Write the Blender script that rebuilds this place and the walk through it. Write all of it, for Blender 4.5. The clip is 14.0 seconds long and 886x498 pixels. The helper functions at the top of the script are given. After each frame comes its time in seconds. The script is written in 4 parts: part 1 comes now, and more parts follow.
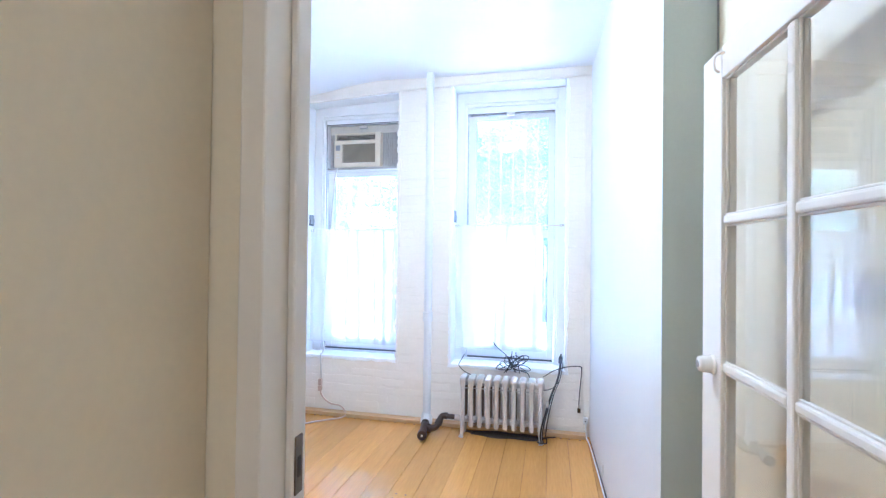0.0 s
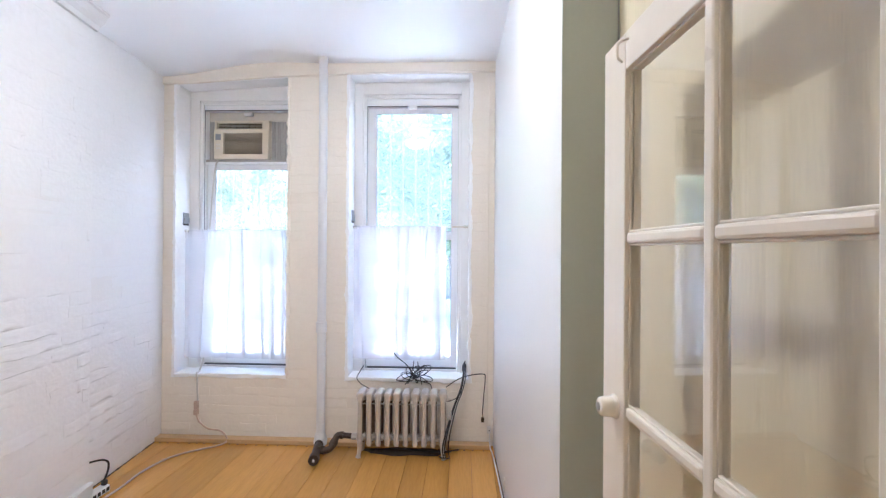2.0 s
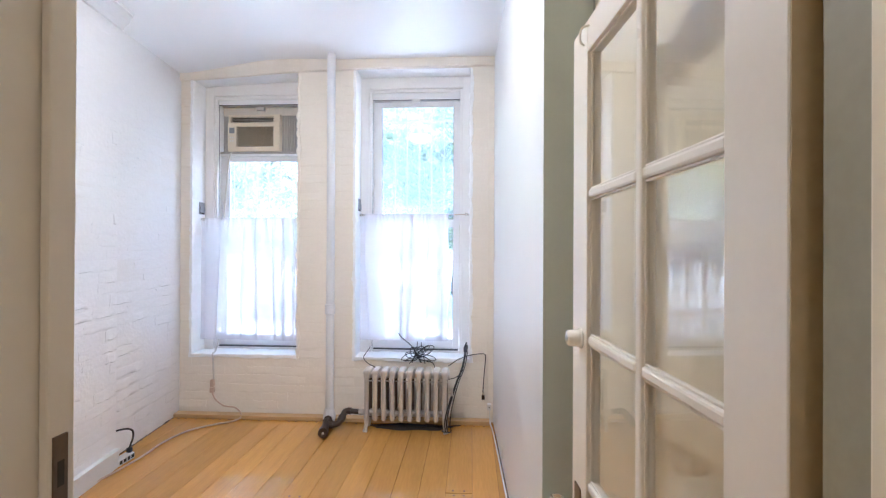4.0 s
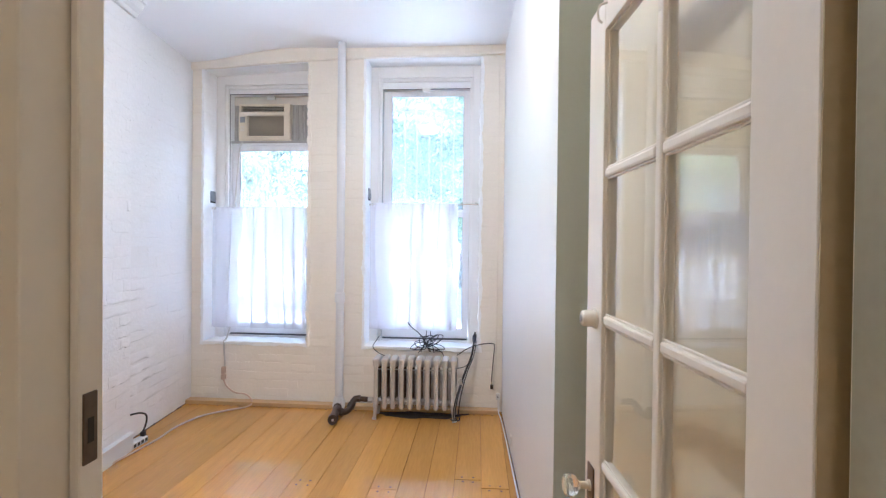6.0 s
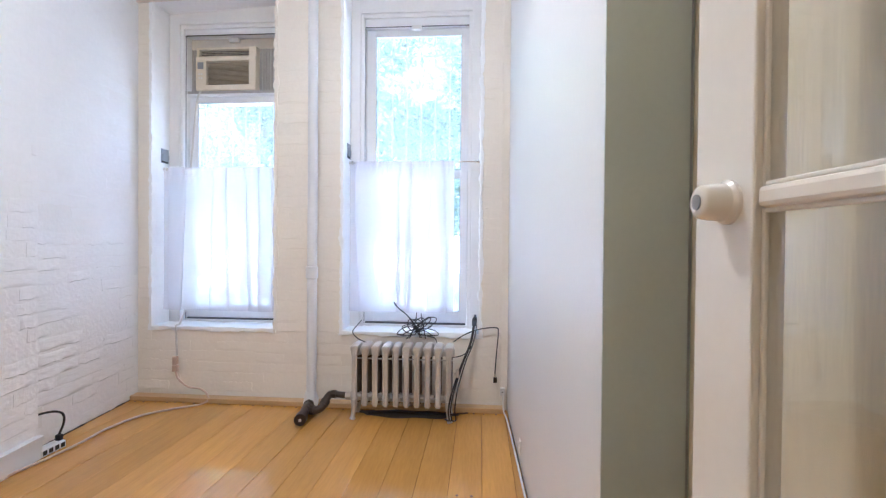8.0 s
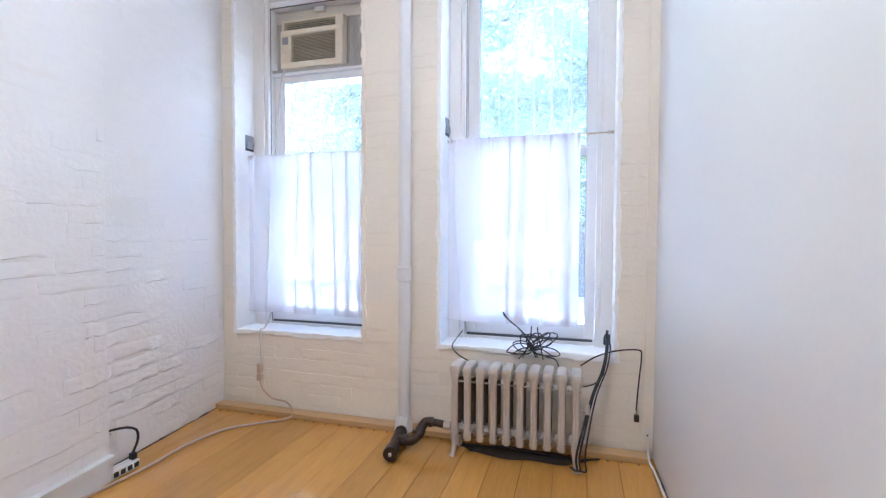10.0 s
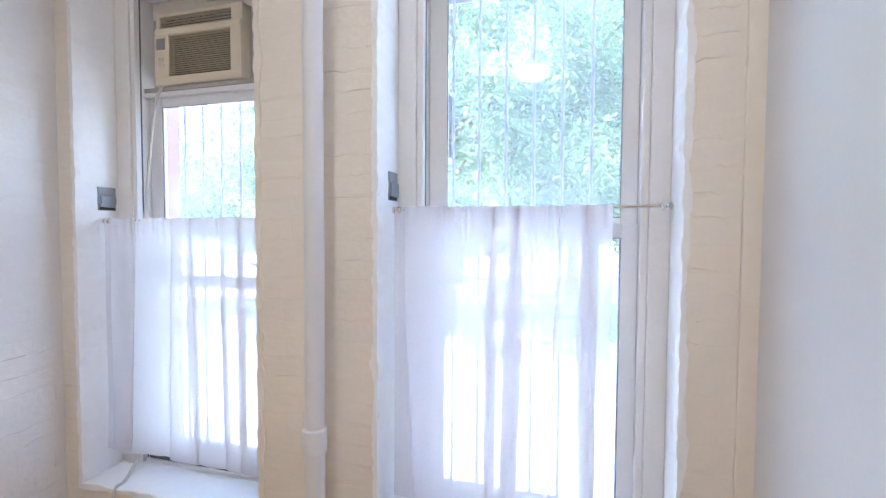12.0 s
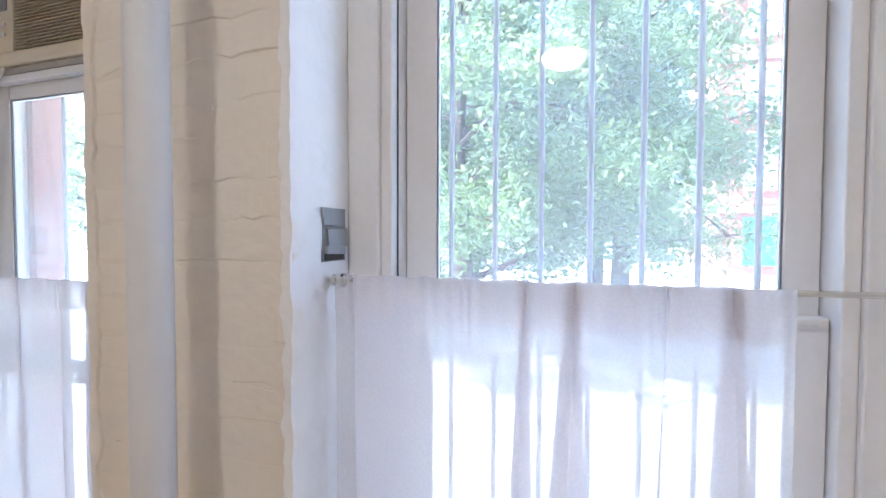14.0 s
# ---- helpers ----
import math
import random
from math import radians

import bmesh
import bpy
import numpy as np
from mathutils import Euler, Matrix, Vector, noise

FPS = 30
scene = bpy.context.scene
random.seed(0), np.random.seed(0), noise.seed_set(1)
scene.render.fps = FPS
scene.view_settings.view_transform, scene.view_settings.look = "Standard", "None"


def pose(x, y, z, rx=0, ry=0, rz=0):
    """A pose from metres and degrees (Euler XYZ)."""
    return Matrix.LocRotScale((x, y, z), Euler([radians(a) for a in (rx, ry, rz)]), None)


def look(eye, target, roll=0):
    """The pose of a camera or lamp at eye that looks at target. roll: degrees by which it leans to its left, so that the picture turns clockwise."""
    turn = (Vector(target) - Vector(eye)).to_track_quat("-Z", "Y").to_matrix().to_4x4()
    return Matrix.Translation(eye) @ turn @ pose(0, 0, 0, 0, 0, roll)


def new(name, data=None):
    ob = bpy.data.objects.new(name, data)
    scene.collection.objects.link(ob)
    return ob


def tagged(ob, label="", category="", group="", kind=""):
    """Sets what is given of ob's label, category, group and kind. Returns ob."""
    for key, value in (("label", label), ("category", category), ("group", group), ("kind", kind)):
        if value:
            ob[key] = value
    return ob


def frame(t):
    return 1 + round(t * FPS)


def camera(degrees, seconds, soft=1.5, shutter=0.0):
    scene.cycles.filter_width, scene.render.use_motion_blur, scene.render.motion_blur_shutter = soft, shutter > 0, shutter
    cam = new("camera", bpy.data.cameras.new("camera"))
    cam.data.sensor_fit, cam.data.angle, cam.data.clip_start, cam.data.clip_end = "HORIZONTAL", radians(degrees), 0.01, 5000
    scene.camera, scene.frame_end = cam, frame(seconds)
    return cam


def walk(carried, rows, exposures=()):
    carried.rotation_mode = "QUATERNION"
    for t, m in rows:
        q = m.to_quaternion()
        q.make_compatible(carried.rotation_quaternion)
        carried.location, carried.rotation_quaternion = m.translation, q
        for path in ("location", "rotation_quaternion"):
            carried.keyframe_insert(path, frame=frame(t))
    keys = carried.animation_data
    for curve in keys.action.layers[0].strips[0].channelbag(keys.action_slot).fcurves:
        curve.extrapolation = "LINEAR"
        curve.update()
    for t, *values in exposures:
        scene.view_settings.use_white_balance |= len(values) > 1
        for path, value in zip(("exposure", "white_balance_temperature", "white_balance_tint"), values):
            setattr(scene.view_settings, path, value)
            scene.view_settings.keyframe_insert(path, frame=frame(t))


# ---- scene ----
# camera and walk
cam = camera(86.9, 14.0, soft=1.3)
PATH = [
    (0, (0.110, 0.829, 1.453), (-0.339, 2.777, 1.477), 0.65),
    (0.5, (0.139, 0.931, 1.482), (-0.047, 2.923, 1.499), 0.4),
    (1, (0.155, 1.058, 1.534), (0.064, 3.056, 1.543), 0.3),
    (1.5, (0.16, 1.114, 1.537), (0.076, 3.113, 1.55), 0.3),
    (2, (0.184, 1.116, 1.516), (0.097, 3.114, 1.525), 0.4),
    (2.5, (0.192, 1.106, 1.498), (0.109, 3.105, 1.505), 0.4),
    (3, (0.239, 1.078, 1.462), (0.15, 3.076, 1.473), 0.4),
    (5.3, (0.221, 0.785, 1.379), (0.067, 2.779, 1.372), 0.5),
    (5.5, (0.222, 0.818, 1.379), (0.069, 2.812, 1.369), 0.7),
    (6, (0.212, 0.929, 1.366), (0.066, 2.923, 1.348), 0.6),
    (6.5, (0.248, 1.143, 1.317), (0.114, 3.138, 1.29), 0.5),
    (7, (0.259, 1.316, 1.268), (0.125, 3.311, 1.244), 0.6),
    (7.5, (0.247, 1.488, 1.193), (0.099, 3.482, 1.169), 0.6),
    (8, (0.23, 1.584, 1.132), (0.073, 3.577, 1.108), 0.5),
    (8.5, (0.226, 1.69, 1.062), (0.044, 3.682, 1.036), 0.5),
    (9, (0.165, 1.788, 1.046), (-0.19, 3.756, 1.02), 0.5),
    (9.2, (0.129, 1.842, 1.046), (-0.32, 3.791, 1.023), 0.5),
    (11.3, (-0.054, 2.939, 1.385), (-0.64, 4.847, 1.258), -0.0),
    (11.5, (-0.07, 3.042, 1.387), (-0.648, 4.956, 1.333), 0.5),
    (12, (-0.054, 3.303, 1.634), (-0.617, 5.221, 1.553), 0.3),
    (12.5, (-0.072, 3.559, 1.761), (-0.617, 5.481, 1.673), 0.7),
    (13, (-0.132, 3.805, 1.804), (-0.615, 5.745, 1.739), 1.0),
    (13.5, (-0.158, 3.995, 1.831), (-0.561, 5.951, 1.727), 0.7),
    (14, (-0.224, 4.109, 1.797), (-0.856, 6.006, 1.732), 0.2),
]
EXPOSURES = [(0.0, 4.33, 4050, 7), (0.4, 4.12, 4350, 8), (0.9, 3.93, 4730, 10), (1.5, 3.76, 4800, 10), (7.5, 3.73, 4780, 10), (9.2, 3.70, 4690, 10), (11.4, 3.48, 4890, 10), (12.5, 3.11, 5070, 10), (14.0, 2.93, 5230, 11)]
walk(cam, [(t, look(eye, target, roll)) for t, eye, target, roll in PATH], EXPOSURES)

# world, sun, lamps
world = bpy.data.worlds.new("world")
scene.world = world
world.use_nodes = True
wt = world.node_tree
sky = wt.nodes.new("ShaderNodeTexSky")
sky.sky_type, sky.sun_disc = "NISHITA", False
sky.sun_elevation, sky.sun_rotation = radians(49), radians(-110)
bg = wt.nodes["Background"]
bg.inputs["Strength"].default_value = 0.15
wt.links.new(sky.outputs[0], bg.inputs["Color"])
sun = new("sun", bpy.data.lights.new("sun", "SUN"))
sun.data.energy, sun.data.angle, sun.data.color = 5.0, radians(0.5), (1.0, 0.95, 0.87)
sun.matrix_world = look((-9, -3.2, 11), (0, 0, 0))
LAMP_POWER, HALL_POWER = 12.0, 3.8


# ---- materials ----
def mat(name, color, rough=0.6, metal=0.0, vary=0.06, scale=6.0, fine=60.0, bump=0.1, dist=0.01, spec=0.5,
        emit=None, strength=0.0, per_object=0.0, dirt=None, dirt_amount=0.0, dirt_scale=2.5, stretch=None):
    m = bpy.data.materials.new(name)
    m.use_nodes = True
    nt = m.node_tree
    b = nt.nodes["Principled BSDF"]
    b.inputs["Metallic"].default_value = metal
    b.inputs["Specular IOR Level"].default_value = spec
    tc = nt.nodes.new("ShaderNodeTexCoord")
    src = tc.outputs["Object"]
    if stretch:
        mp = nt.nodes.new("ShaderNodeMapping")
        mp.inputs["Scale"].default_value = stretch
        nt.links.new(src, mp.inputs["Vector"])
        src = mp.outputs[0]
    n1 = nt.nodes.new("ShaderNodeTexNoise")
    n1.inputs["Scale"].default_value, n1.inputs["Detail"].default_value = scale, 6.0
    n2 = nt.nodes.new("ShaderNodeTexNoise")
    n2.inputs["Scale"].default_value, n2.inputs["Detail"].default_value = fine, 4.0
    for n in (n1, n2):
        nt.links.new(src, n.inputs["Vector"])
    add = nt.nodes.new("ShaderNodeMath")
    add.operation = "ADD"
    nt.links.new(n1.outputs["Fac"], add.inputs[0])
    nt.links.new(n2.outputs["Fac"], add.inputs[1])
    ramp = nt.nodes.new("ShaderNodeMapRange")
    ramp.inputs["From Min"].default_value, ramp.inputs["From Max"].default_value = 0.6, 1.4
    ramp.inputs["To Min"].default_value, ramp.inputs["To Max"].default_value = 1.0 - vary, 1.0 + vary
    nt.links.new(add.outputs[0], ramp.inputs["Value"])
    fac = ramp.outputs[0]
    if per_object:
        info = nt.nodes.new("ShaderNodeObjectInfo")
        r2 = nt.nodes.new("ShaderNodeMapRange")
        r2.inputs["To Min"].default_value, r2.inputs["To Max"].default_value = 1.0 - per_object, 1.0 + per_object
        nt.links.new(info.outputs["Random"], r2.inputs["Value"])
        mul = nt.nodes.new("ShaderNodeMath")
        mul.operation = "MULTIPLY"
        nt.links.new(fac, mul.inputs[0])
        nt.links.new(r2.outputs[0], mul.inputs[1])
        fac = mul.outputs[0]
    base = nt.nodes.new("ShaderNodeVectorMath")
    base.operation = "SCALE"
    base.inputs[0].default_value = color
    nt.links.new(fac, base.inputs["Scale"])
    out = base.outputs[0]
    if dirt:
        n3 = nt.nodes.new("ShaderNodeTexNoise")
        n3.inputs["Scale"].default_value, n3.inputs["Detail"].default_value = dirt_scale, 8.0
        nt.links.new(src, n3.inputs["Vector"])
        r3 = nt.nodes.new("ShaderNodeMapRange")
        r3.inputs["From Min"].default_value, r3.inputs["From Max"].default_value = 0.52, 0.75
        r3.inputs["To Max"].default_value = dirt_amount
        nt.links.new(n3.outputs["Fac"], r3.inputs["Value"])
        mx = nt.nodes.new("ShaderNodeMix")
        mx.data_type = "RGBA"
        mx.inputs[7].default_value = (*dirt, 1)
        nt.links.new(r3.outputs[0], mx.inputs[0])
        nt.links.new(out, mx.inputs[6])
        out = mx.outputs[2]
    nt.links.new(out, b.inputs["Base Color"])
    rr = nt.nodes.new("ShaderNodeMapRange")
    rr.inputs["From Min"].default_value, rr.inputs["From Max"].default_value = 0.3, 0.7
    rr.inputs["To Min"].default_value, rr.inputs["To Max"].default_value = max(0.02, rough - 0.08), min(1, rough + (0.08 if rough > 0.15 else 0.03))
    nt.links.new(n1.outputs["Fac"], rr.inputs["Value"])
    nt.links.new(rr.outputs[0], b.inputs["Roughness"])
    if bump:
        bp = nt.nodes.new("ShaderNodeBump")
        bp.inputs["Strength"].default_value, bp.inputs["Distance"].default_value = bump, dist
        nt.links.new(add.outputs[0], bp.inputs["Height"])
        nt.links.new(bp.outputs[0], b.inputs["Normal"])
    if emit:
        b.inputs["Emission Color"].default_value = (*emit, 1)
        b.inputs["Emission Strength"].default_value = strength
    return m


def glass(name, rough=0.0, tint=(1, 1, 1), dust=0.0, base=0.04):
    """Thin clear glass: see-through, with gloss that grows towards grazing angles."""
    m = bpy.data.materials.new(name)
    m.use_nodes = True
    nt = m.node_tree
    nt.nodes.clear()
    out = nt.nodes.new("ShaderNodeOutputMaterial")
    tr = nt.nodes.new("ShaderNodeBsdfTransparent")
    tr.inputs[0].default_value = (*tint, 1)
    gl = nt.nodes.new("ShaderNodeBsdfGlossy")
    gl.inputs["Roughness"].default_value = rough
    lw = nt.nodes.new("ShaderNodeLayerWeight")
    lw.inputs["Blend"].default_value = 0.5
    pw = nt.nodes.new("ShaderNodeMath")
    pw.operation = "POWER"
    pw.inputs[1].default_value = 5.0
    nt.links.new(lw.outputs["Facing"], pw.inputs[0])
    ml = nt.nodes.new("ShaderNodeMath")
    ml.operation = "MULTIPLY_ADD"
    ml.inputs[1].default_value, ml.inputs[2].default_value = 0.9, base
    nt.links.new(pw.outputs[0], ml.inputs[0])
    mx = nt.nodes.new("ShaderNodeMixShader")
    nt.links.new(ml.outputs[0], mx.inputs[0])
    clear = tr.outputs[0]
    # dust: share of a pale translucent film that imitates haze over the view
    if dust:
        tl = nt.nodes.new("ShaderNodeBsdfTranslucent")
        tl.inputs[0].default_value = (0.85, 0.9, 0.95, 1)
        tc = nt.nodes.new("ShaderNodeTexCoord")
        nz = nt.nodes.new("ShaderNodeTexNoise")
        nz.inputs["Scale"].default_value, nz.inputs["Detail"].default_value = 3.0, 6.0
        nt.links.new(tc.outputs["Object"], nz.inputs["Vector"])
        rg = nt.nodes.new("ShaderNodeMapRange")
        rg.inputs["From Min"].default_value, rg.inputs["From Max"].default_value = 0.3, 0.7
        rg.inputs["To Min"].default_value, rg.inputs["To Max"].default_value = dust * 0.6, dust * 1.4
        nt.links.new(nz.outputs["Fac"], rg.inputs["Value"])
        dm = nt.nodes.new("ShaderNodeMixShader")
        nt.links.new(rg.outputs[0], dm.inputs[0])
        nt.links.new(tr.outputs[0], dm.inputs[1])
        nt.links.new(tl.outputs[0], dm.inputs[2])
        clear = dm.outputs[0]
    nt.links.new(clear, mx.inputs[1])
    nt.links.new(gl.outputs[0], mx.inputs[2])
    nt.links.new(mx.outputs[0], out.inputs[0])
    return m


def sheer(name, color, clear):
    m = bpy.data.materials.new(name)
    m.use_nodes = True
    nt = m.node_tree
    nt.nodes.clear()
    out = nt.nodes.new("ShaderNodeOutputMaterial")
    tr = nt.nodes.new("ShaderNodeBsdfTransparent")
    tl = nt.nodes.new("ShaderNodeBsdfTranslucent")
    df = nt.nodes.new("ShaderNodeBsdfDiffuse")
    tl.inputs[0].default_value = df.inputs[0].default_value = (*color, 1)
    tc = nt.nodes.new("ShaderNodeTexCoord")
    wv = nt.nodes.new("ShaderNodeTexNoise")
    wv.inputs["Scale"].default_value = 220.0
    nt.links.new(tc.outputs["Object"], wv.inputs["Vector"])
    rg = nt.nodes.new("ShaderNodeMapRange")
    rg.inputs["From Min"].default_value, rg.inputs["From Max"].default_value = 0.3, 0.7
    rg.inputs["To Min"].default_value, rg.inputs["To Max"].default_value = clear - 0.03, clear + 0.03
    nt.links.new(wv.outputs["Fac"], rg.inputs["Value"])
    a = nt.nodes.new("ShaderNodeMixShader")
    a.inputs[0].default_value = 0.5
    nt.links.new(tl.outputs[0], a.inputs[1])
    nt.links.new(df.outputs[0], a.inputs[2])
    b = nt.nodes.new("ShaderNodeMixShader")
    nt.links.new(rg.outputs[0], b.inputs[0])
    nt.links.new(a.outputs[0], b.inputs[1])
    nt.links.new(tr.outputs[0], b.inputs[2])
    nt.links.new(b.outputs[0], out.inputs[0])
    return m


def leafy(name, color, through_color):
    m = mat(name, color, 0.45, vary=0.3, scale=0.9, fine=5, bump=0)
    nt = m.node_tree
    b = nt.nodes["Principled BSDF"]
    tl = nt.nodes.new("ShaderNodeBsdfTranslucent")
    tl.inputs[0].default_value = (*through_color, 1)
    mx = nt.nodes.new("ShaderNodeMixShader")
    mx.inputs[0].default_value = 0.45
    nt.links.new(b.outputs[0], mx.inputs[1])
    nt.links.new(tl.outputs[0], mx.inputs[2])
    nt.links.new(mx.outputs[0], nt.nodes["Material Output"].inputs[0])
    return m


M_BRICKPAINT = mat("painted_brick", (0.82, 0.81, 0.81), 0.38, vary=0.03, scale=4, fine=40, bump=0.35, dist=0.006, dirt=(0.62, 0.56, 0.48), dirt_amount=0.18)
M_WINWALL = mat("cream_painted_brick", (0.86, 0.805, 0.715), 0.5, vary=0.03, scale=4, fine=40, bump=0.3, dist=0.006, dirt=(0.60, 0.52, 0.42), dirt_amount=0.22, dirt_scale=3)
M_WHITE = mat("white_wall_paint", (0.74, 0.74, 0.745), 0.42, vary=0.02, scale=2, fine=80, bump=0.08, dist=0.004)
M_REVEAL = mat("white_gloss_plaster", (0.93, 0.93, 0.93), 0.4, vary=0.03, scale=8, fine=30, bump=0.4, dist=0.008)
M_CEIL = mat("ceiling_paint", (0.90, 0.90, 0.91), 0.36, vary=0.01, scale=0.6, fine=3, bump=0)
# upright streaks in this colour imitate the curtain reflected in the door panes
M_ALCOVE = mat("beige_paint_reflection_streaks", (0.70, 0.635, 0.46), 0.5, vary=0.12, scale=1.2, fine=30, bump=0.05, dist=0.004, stretch=(9, 9, 0.5))
M_GREEN = mat("grey_green_paint", (0.455, 0.492, 0.465), 0.5, vary=0.03, scale=3, fine=70, bump=0.1, dist=0.004)
M_BEIGE = mat("beige_wall_paint", (0.74, 0.66, 0.49), 0.55, vary=0.03, scale=2, fine=70, bump=0.08, dist=0.004)
M_TRIM = mat("cream_gloss_trim", (0.765, 0.715, 0.635), 0.35, vary=0.02, scale=4, fine=60, bump=0.05, dist=0.002, dirt=(0.5, 0.42, 0.32), dirt_amount=0.08)
M_CASING = mat("white_window_wood", (0.84, 0.83, 0.82), 0.4, vary=0.03, scale=8, fine=70, bump=0.12, dist=0.003)
M_ALU = mat("window_aluminium", (0.82, 0.82, 0.83), 0.4, metal=0.0, vary=0.03, bump=0.02)
M_TRACK = mat("dark_window_seal", (0.10, 0.10, 0.11), 0.6, vary=0.1, bump=0.05)
M_EDGE = mat("shaded_tan_paint", (0.46, 0.37, 0.23), 0.6, vary=0.1, scale=5, fine=50, bump=0.1, dist=0.003)
M_REBATE = mat("shaded_rebate_olive", (0.30, 0.28, 0.19), 0.6, vary=0.08, scale=5, fine=50, bump=0.1, dist=0.003)
M_SEAL = mat("grey_glazing_seal", (0.22, 0.22, 0.23), 0.6, vary=0.1, bump=0.03)
M_PLANK = mat("varnished_pine", (0.53, 0.272, 0.055), 0.08, vary=0.13, scale=2.2, fine=14, bump=0.035, dist=0.003, spec=0.55, per_object=0.13, stretch=(7, 0.6, 7), dirt=(0.36, 0.17, 0.045), dirt_amount=0.45, dirt_scale=1.4)
M_GAP = mat("floor_gap", (0.30, 0.15, 0.05), 0.8, bump=0.1)
M_BASE = mat("pine_baseboard", (0.55, 0.36, 0.17), 0.4, vary=0.15, scale=3, fine=20, bump=0.06, dist=0.003, stretch=(0.7, 9, 9))
M_DIRTSHADE = mat("black_dirt_and_shade", (0.05, 0.04, 0.032), 0.9, vary=0.3, scale=12, fine=90, bump=0.5, dist=0.004)
M_NAIL = mat("dark_nail_heads", (0.07, 0.04, 0.025), 0.5, bump=0.05)
M_RAD = mat("silver_radiator_paint", (0.56, 0.515, 0.465), 0.42, metal=0.15, vary=0.07, scale=10, fine=70, bump=0.15, dist=0.004, dirt=(0.24, 0.19, 0.15), dirt_amount=0.5, dirt_scale=6)
# rear tubes: dusty iron coloured extra dark for the shade in the gaps
M_RADBACK = mat("dusty_shaded_radiator_iron", (0.15, 0.12, 0.095), 0.7, vary=0.25, scale=10, fine=70, bump=0.3, dist=0.004)
M_IRON = mat("brown_iron_pipe", (0.055, 0.038, 0.030), 0.45, metal=0.4, vary=0.25, scale=12, fine=60, bump=0.2, dist=0.004)
M_CABLE = mat("black_cable", (0.018, 0.018, 0.024), 0.4, vary=0.1, bump=0.02)
M_CORD = mat("beige_cord", (0.56, 0.42, 0.33), 0.5, vary=0.05, bump=0.02)
M_APPCORD = mat("pale_grey_cord", (0.60, 0.57, 0.53), 0.5, vary=0.05, bump=0.02)
M_PLASTIC = mat("white_plastic", (0.75, 0.74, 0.72), 0.35, vary=0.02, bump=0.02)
M_ACBODY = mat("cream_air_conditioner_plastic", (0.72, 0.645, 0.50), 0.4, vary=0.03, scale=9, fine=80, bump=0.04, dist=0.002)
M_ACSIDE = mat("grey_accordion_vinyl", (0.42, 0.40, 0.37), 0.5, vary=0.05, bump=0.05)
M_GRILLE = mat("taupe_grille_plastic", (0.50, 0.43, 0.31), 0.45, vary=0.05, bump=0.03)
M_ACSURR = mat("taupe_filler_panel", (0.64, 0.59, 0.51), 0.5, vary=0.06, bump=0.05)
M_DARK = mat("dark_grille_gap", (0.03, 0.027, 0.024), 0.7, vary=0.1, bump=0.05)
M_STEEL = mat("grey_steel_box", (0.30, 0.31, 0.33), 0.5, metal=0.3, vary=0.1, scale=20, bump=0.2, dist=0.004)
M_NICKEL = mat("nickel_rod", (0.72, 0.69, 0.62), 0.22, metal=1.0, vary=0.04, bump=0.02)
M_BRASS = mat("worn_dark_metal", (0.16, 0.12, 0.09), 0.35, metal=0.8, vary=0.2, bump=0.1)
M_PORCELAIN = mat("cream_porcelain_knob", (0.80, 0.76, 0.69), 0.15, vary=0.02, bump=0.01)
M_BAR = mat("grey_painted_bars", (0.34, 0.34, 0.36), 0.45, vary=0.08, bump=0.1, dist=0.002)
M_REDBRICK = mat("red_brick", (0.34, 0.15, 0.11), 0.8, vary=0.2, scale=14, fine=60, bump=0.4, dist=0.006, per_object=0.15)
M_STONE = mat("pale_stone_trim", (0.55, 0.50, 0.45), 0.7, vary=0.08, bump=0.2)
M_TEAL = mat("teal_shopfront_paint", (0.05, 0.30, 0.27), 0.4, vary=0.1, bump=0.05)
M_CONCRETE = mat("pale_concrete", (0.54, 0.525, 0.50), 0.85, vary=0.12, scale=1.5, fine=30, bump=0.2, dist=0.01)
M_BARK = mat("tree_bark", (0.10, 0.075, 0.055), 0.9, vary=0.3, scale=8, fine=40, bump=0.7, dist=0.03, stretch=(3, 3, 0.6))
M_LEAF = leafy("green_leaf", (0.17, 0.24, 0.13), (0.30, 0.40, 0.16))
M_HALLDOME = mat("lit_hall_lamp_glass", (0.9, 0.85, 0.75), 0.3, bump=0.0, emit=(1.0, 0.80, 0.57), strength=HALL_POWER)
M_DOMEBASE = mat("brass_lamp_ring", (0.75, 0.68, 0.52), 0.3, metal=0.6, bump=0.02)
M_DOME = mat("lit_lamp_glass", (0.9, 0.85, 0.75), 0.3, bump=0.0, emit=(1.0, 0.82, 0.62), strength=LAMP_POWER)
# window panes carry a whitish film standing in for haze and reflected glare
M_GLASS = glass("hazy_window_glass", tint=(0.94, 0.945, 0.94), dust=0.12)
M_HAZIERGLASS = glass("hazier_window_glass", tint=(0.93, 0.935, 0.93), dust=0.15)
M_DOORGLASS = glass("door_glass", base=0.07)
M_CLEARKNOB = mat("clear_knob_glass", (0.95, 0.97, 0.95), 0.09, vary=0.0, bump=0.0)
M_CLEARKNOB.node_tree.nodes["Principled BSDF"].inputs["Transmission Weight"].default_value = 0.9
M_SHEER = sheer("white_sheer_voile", (0.90, 0.885, 0.92), 0.25)


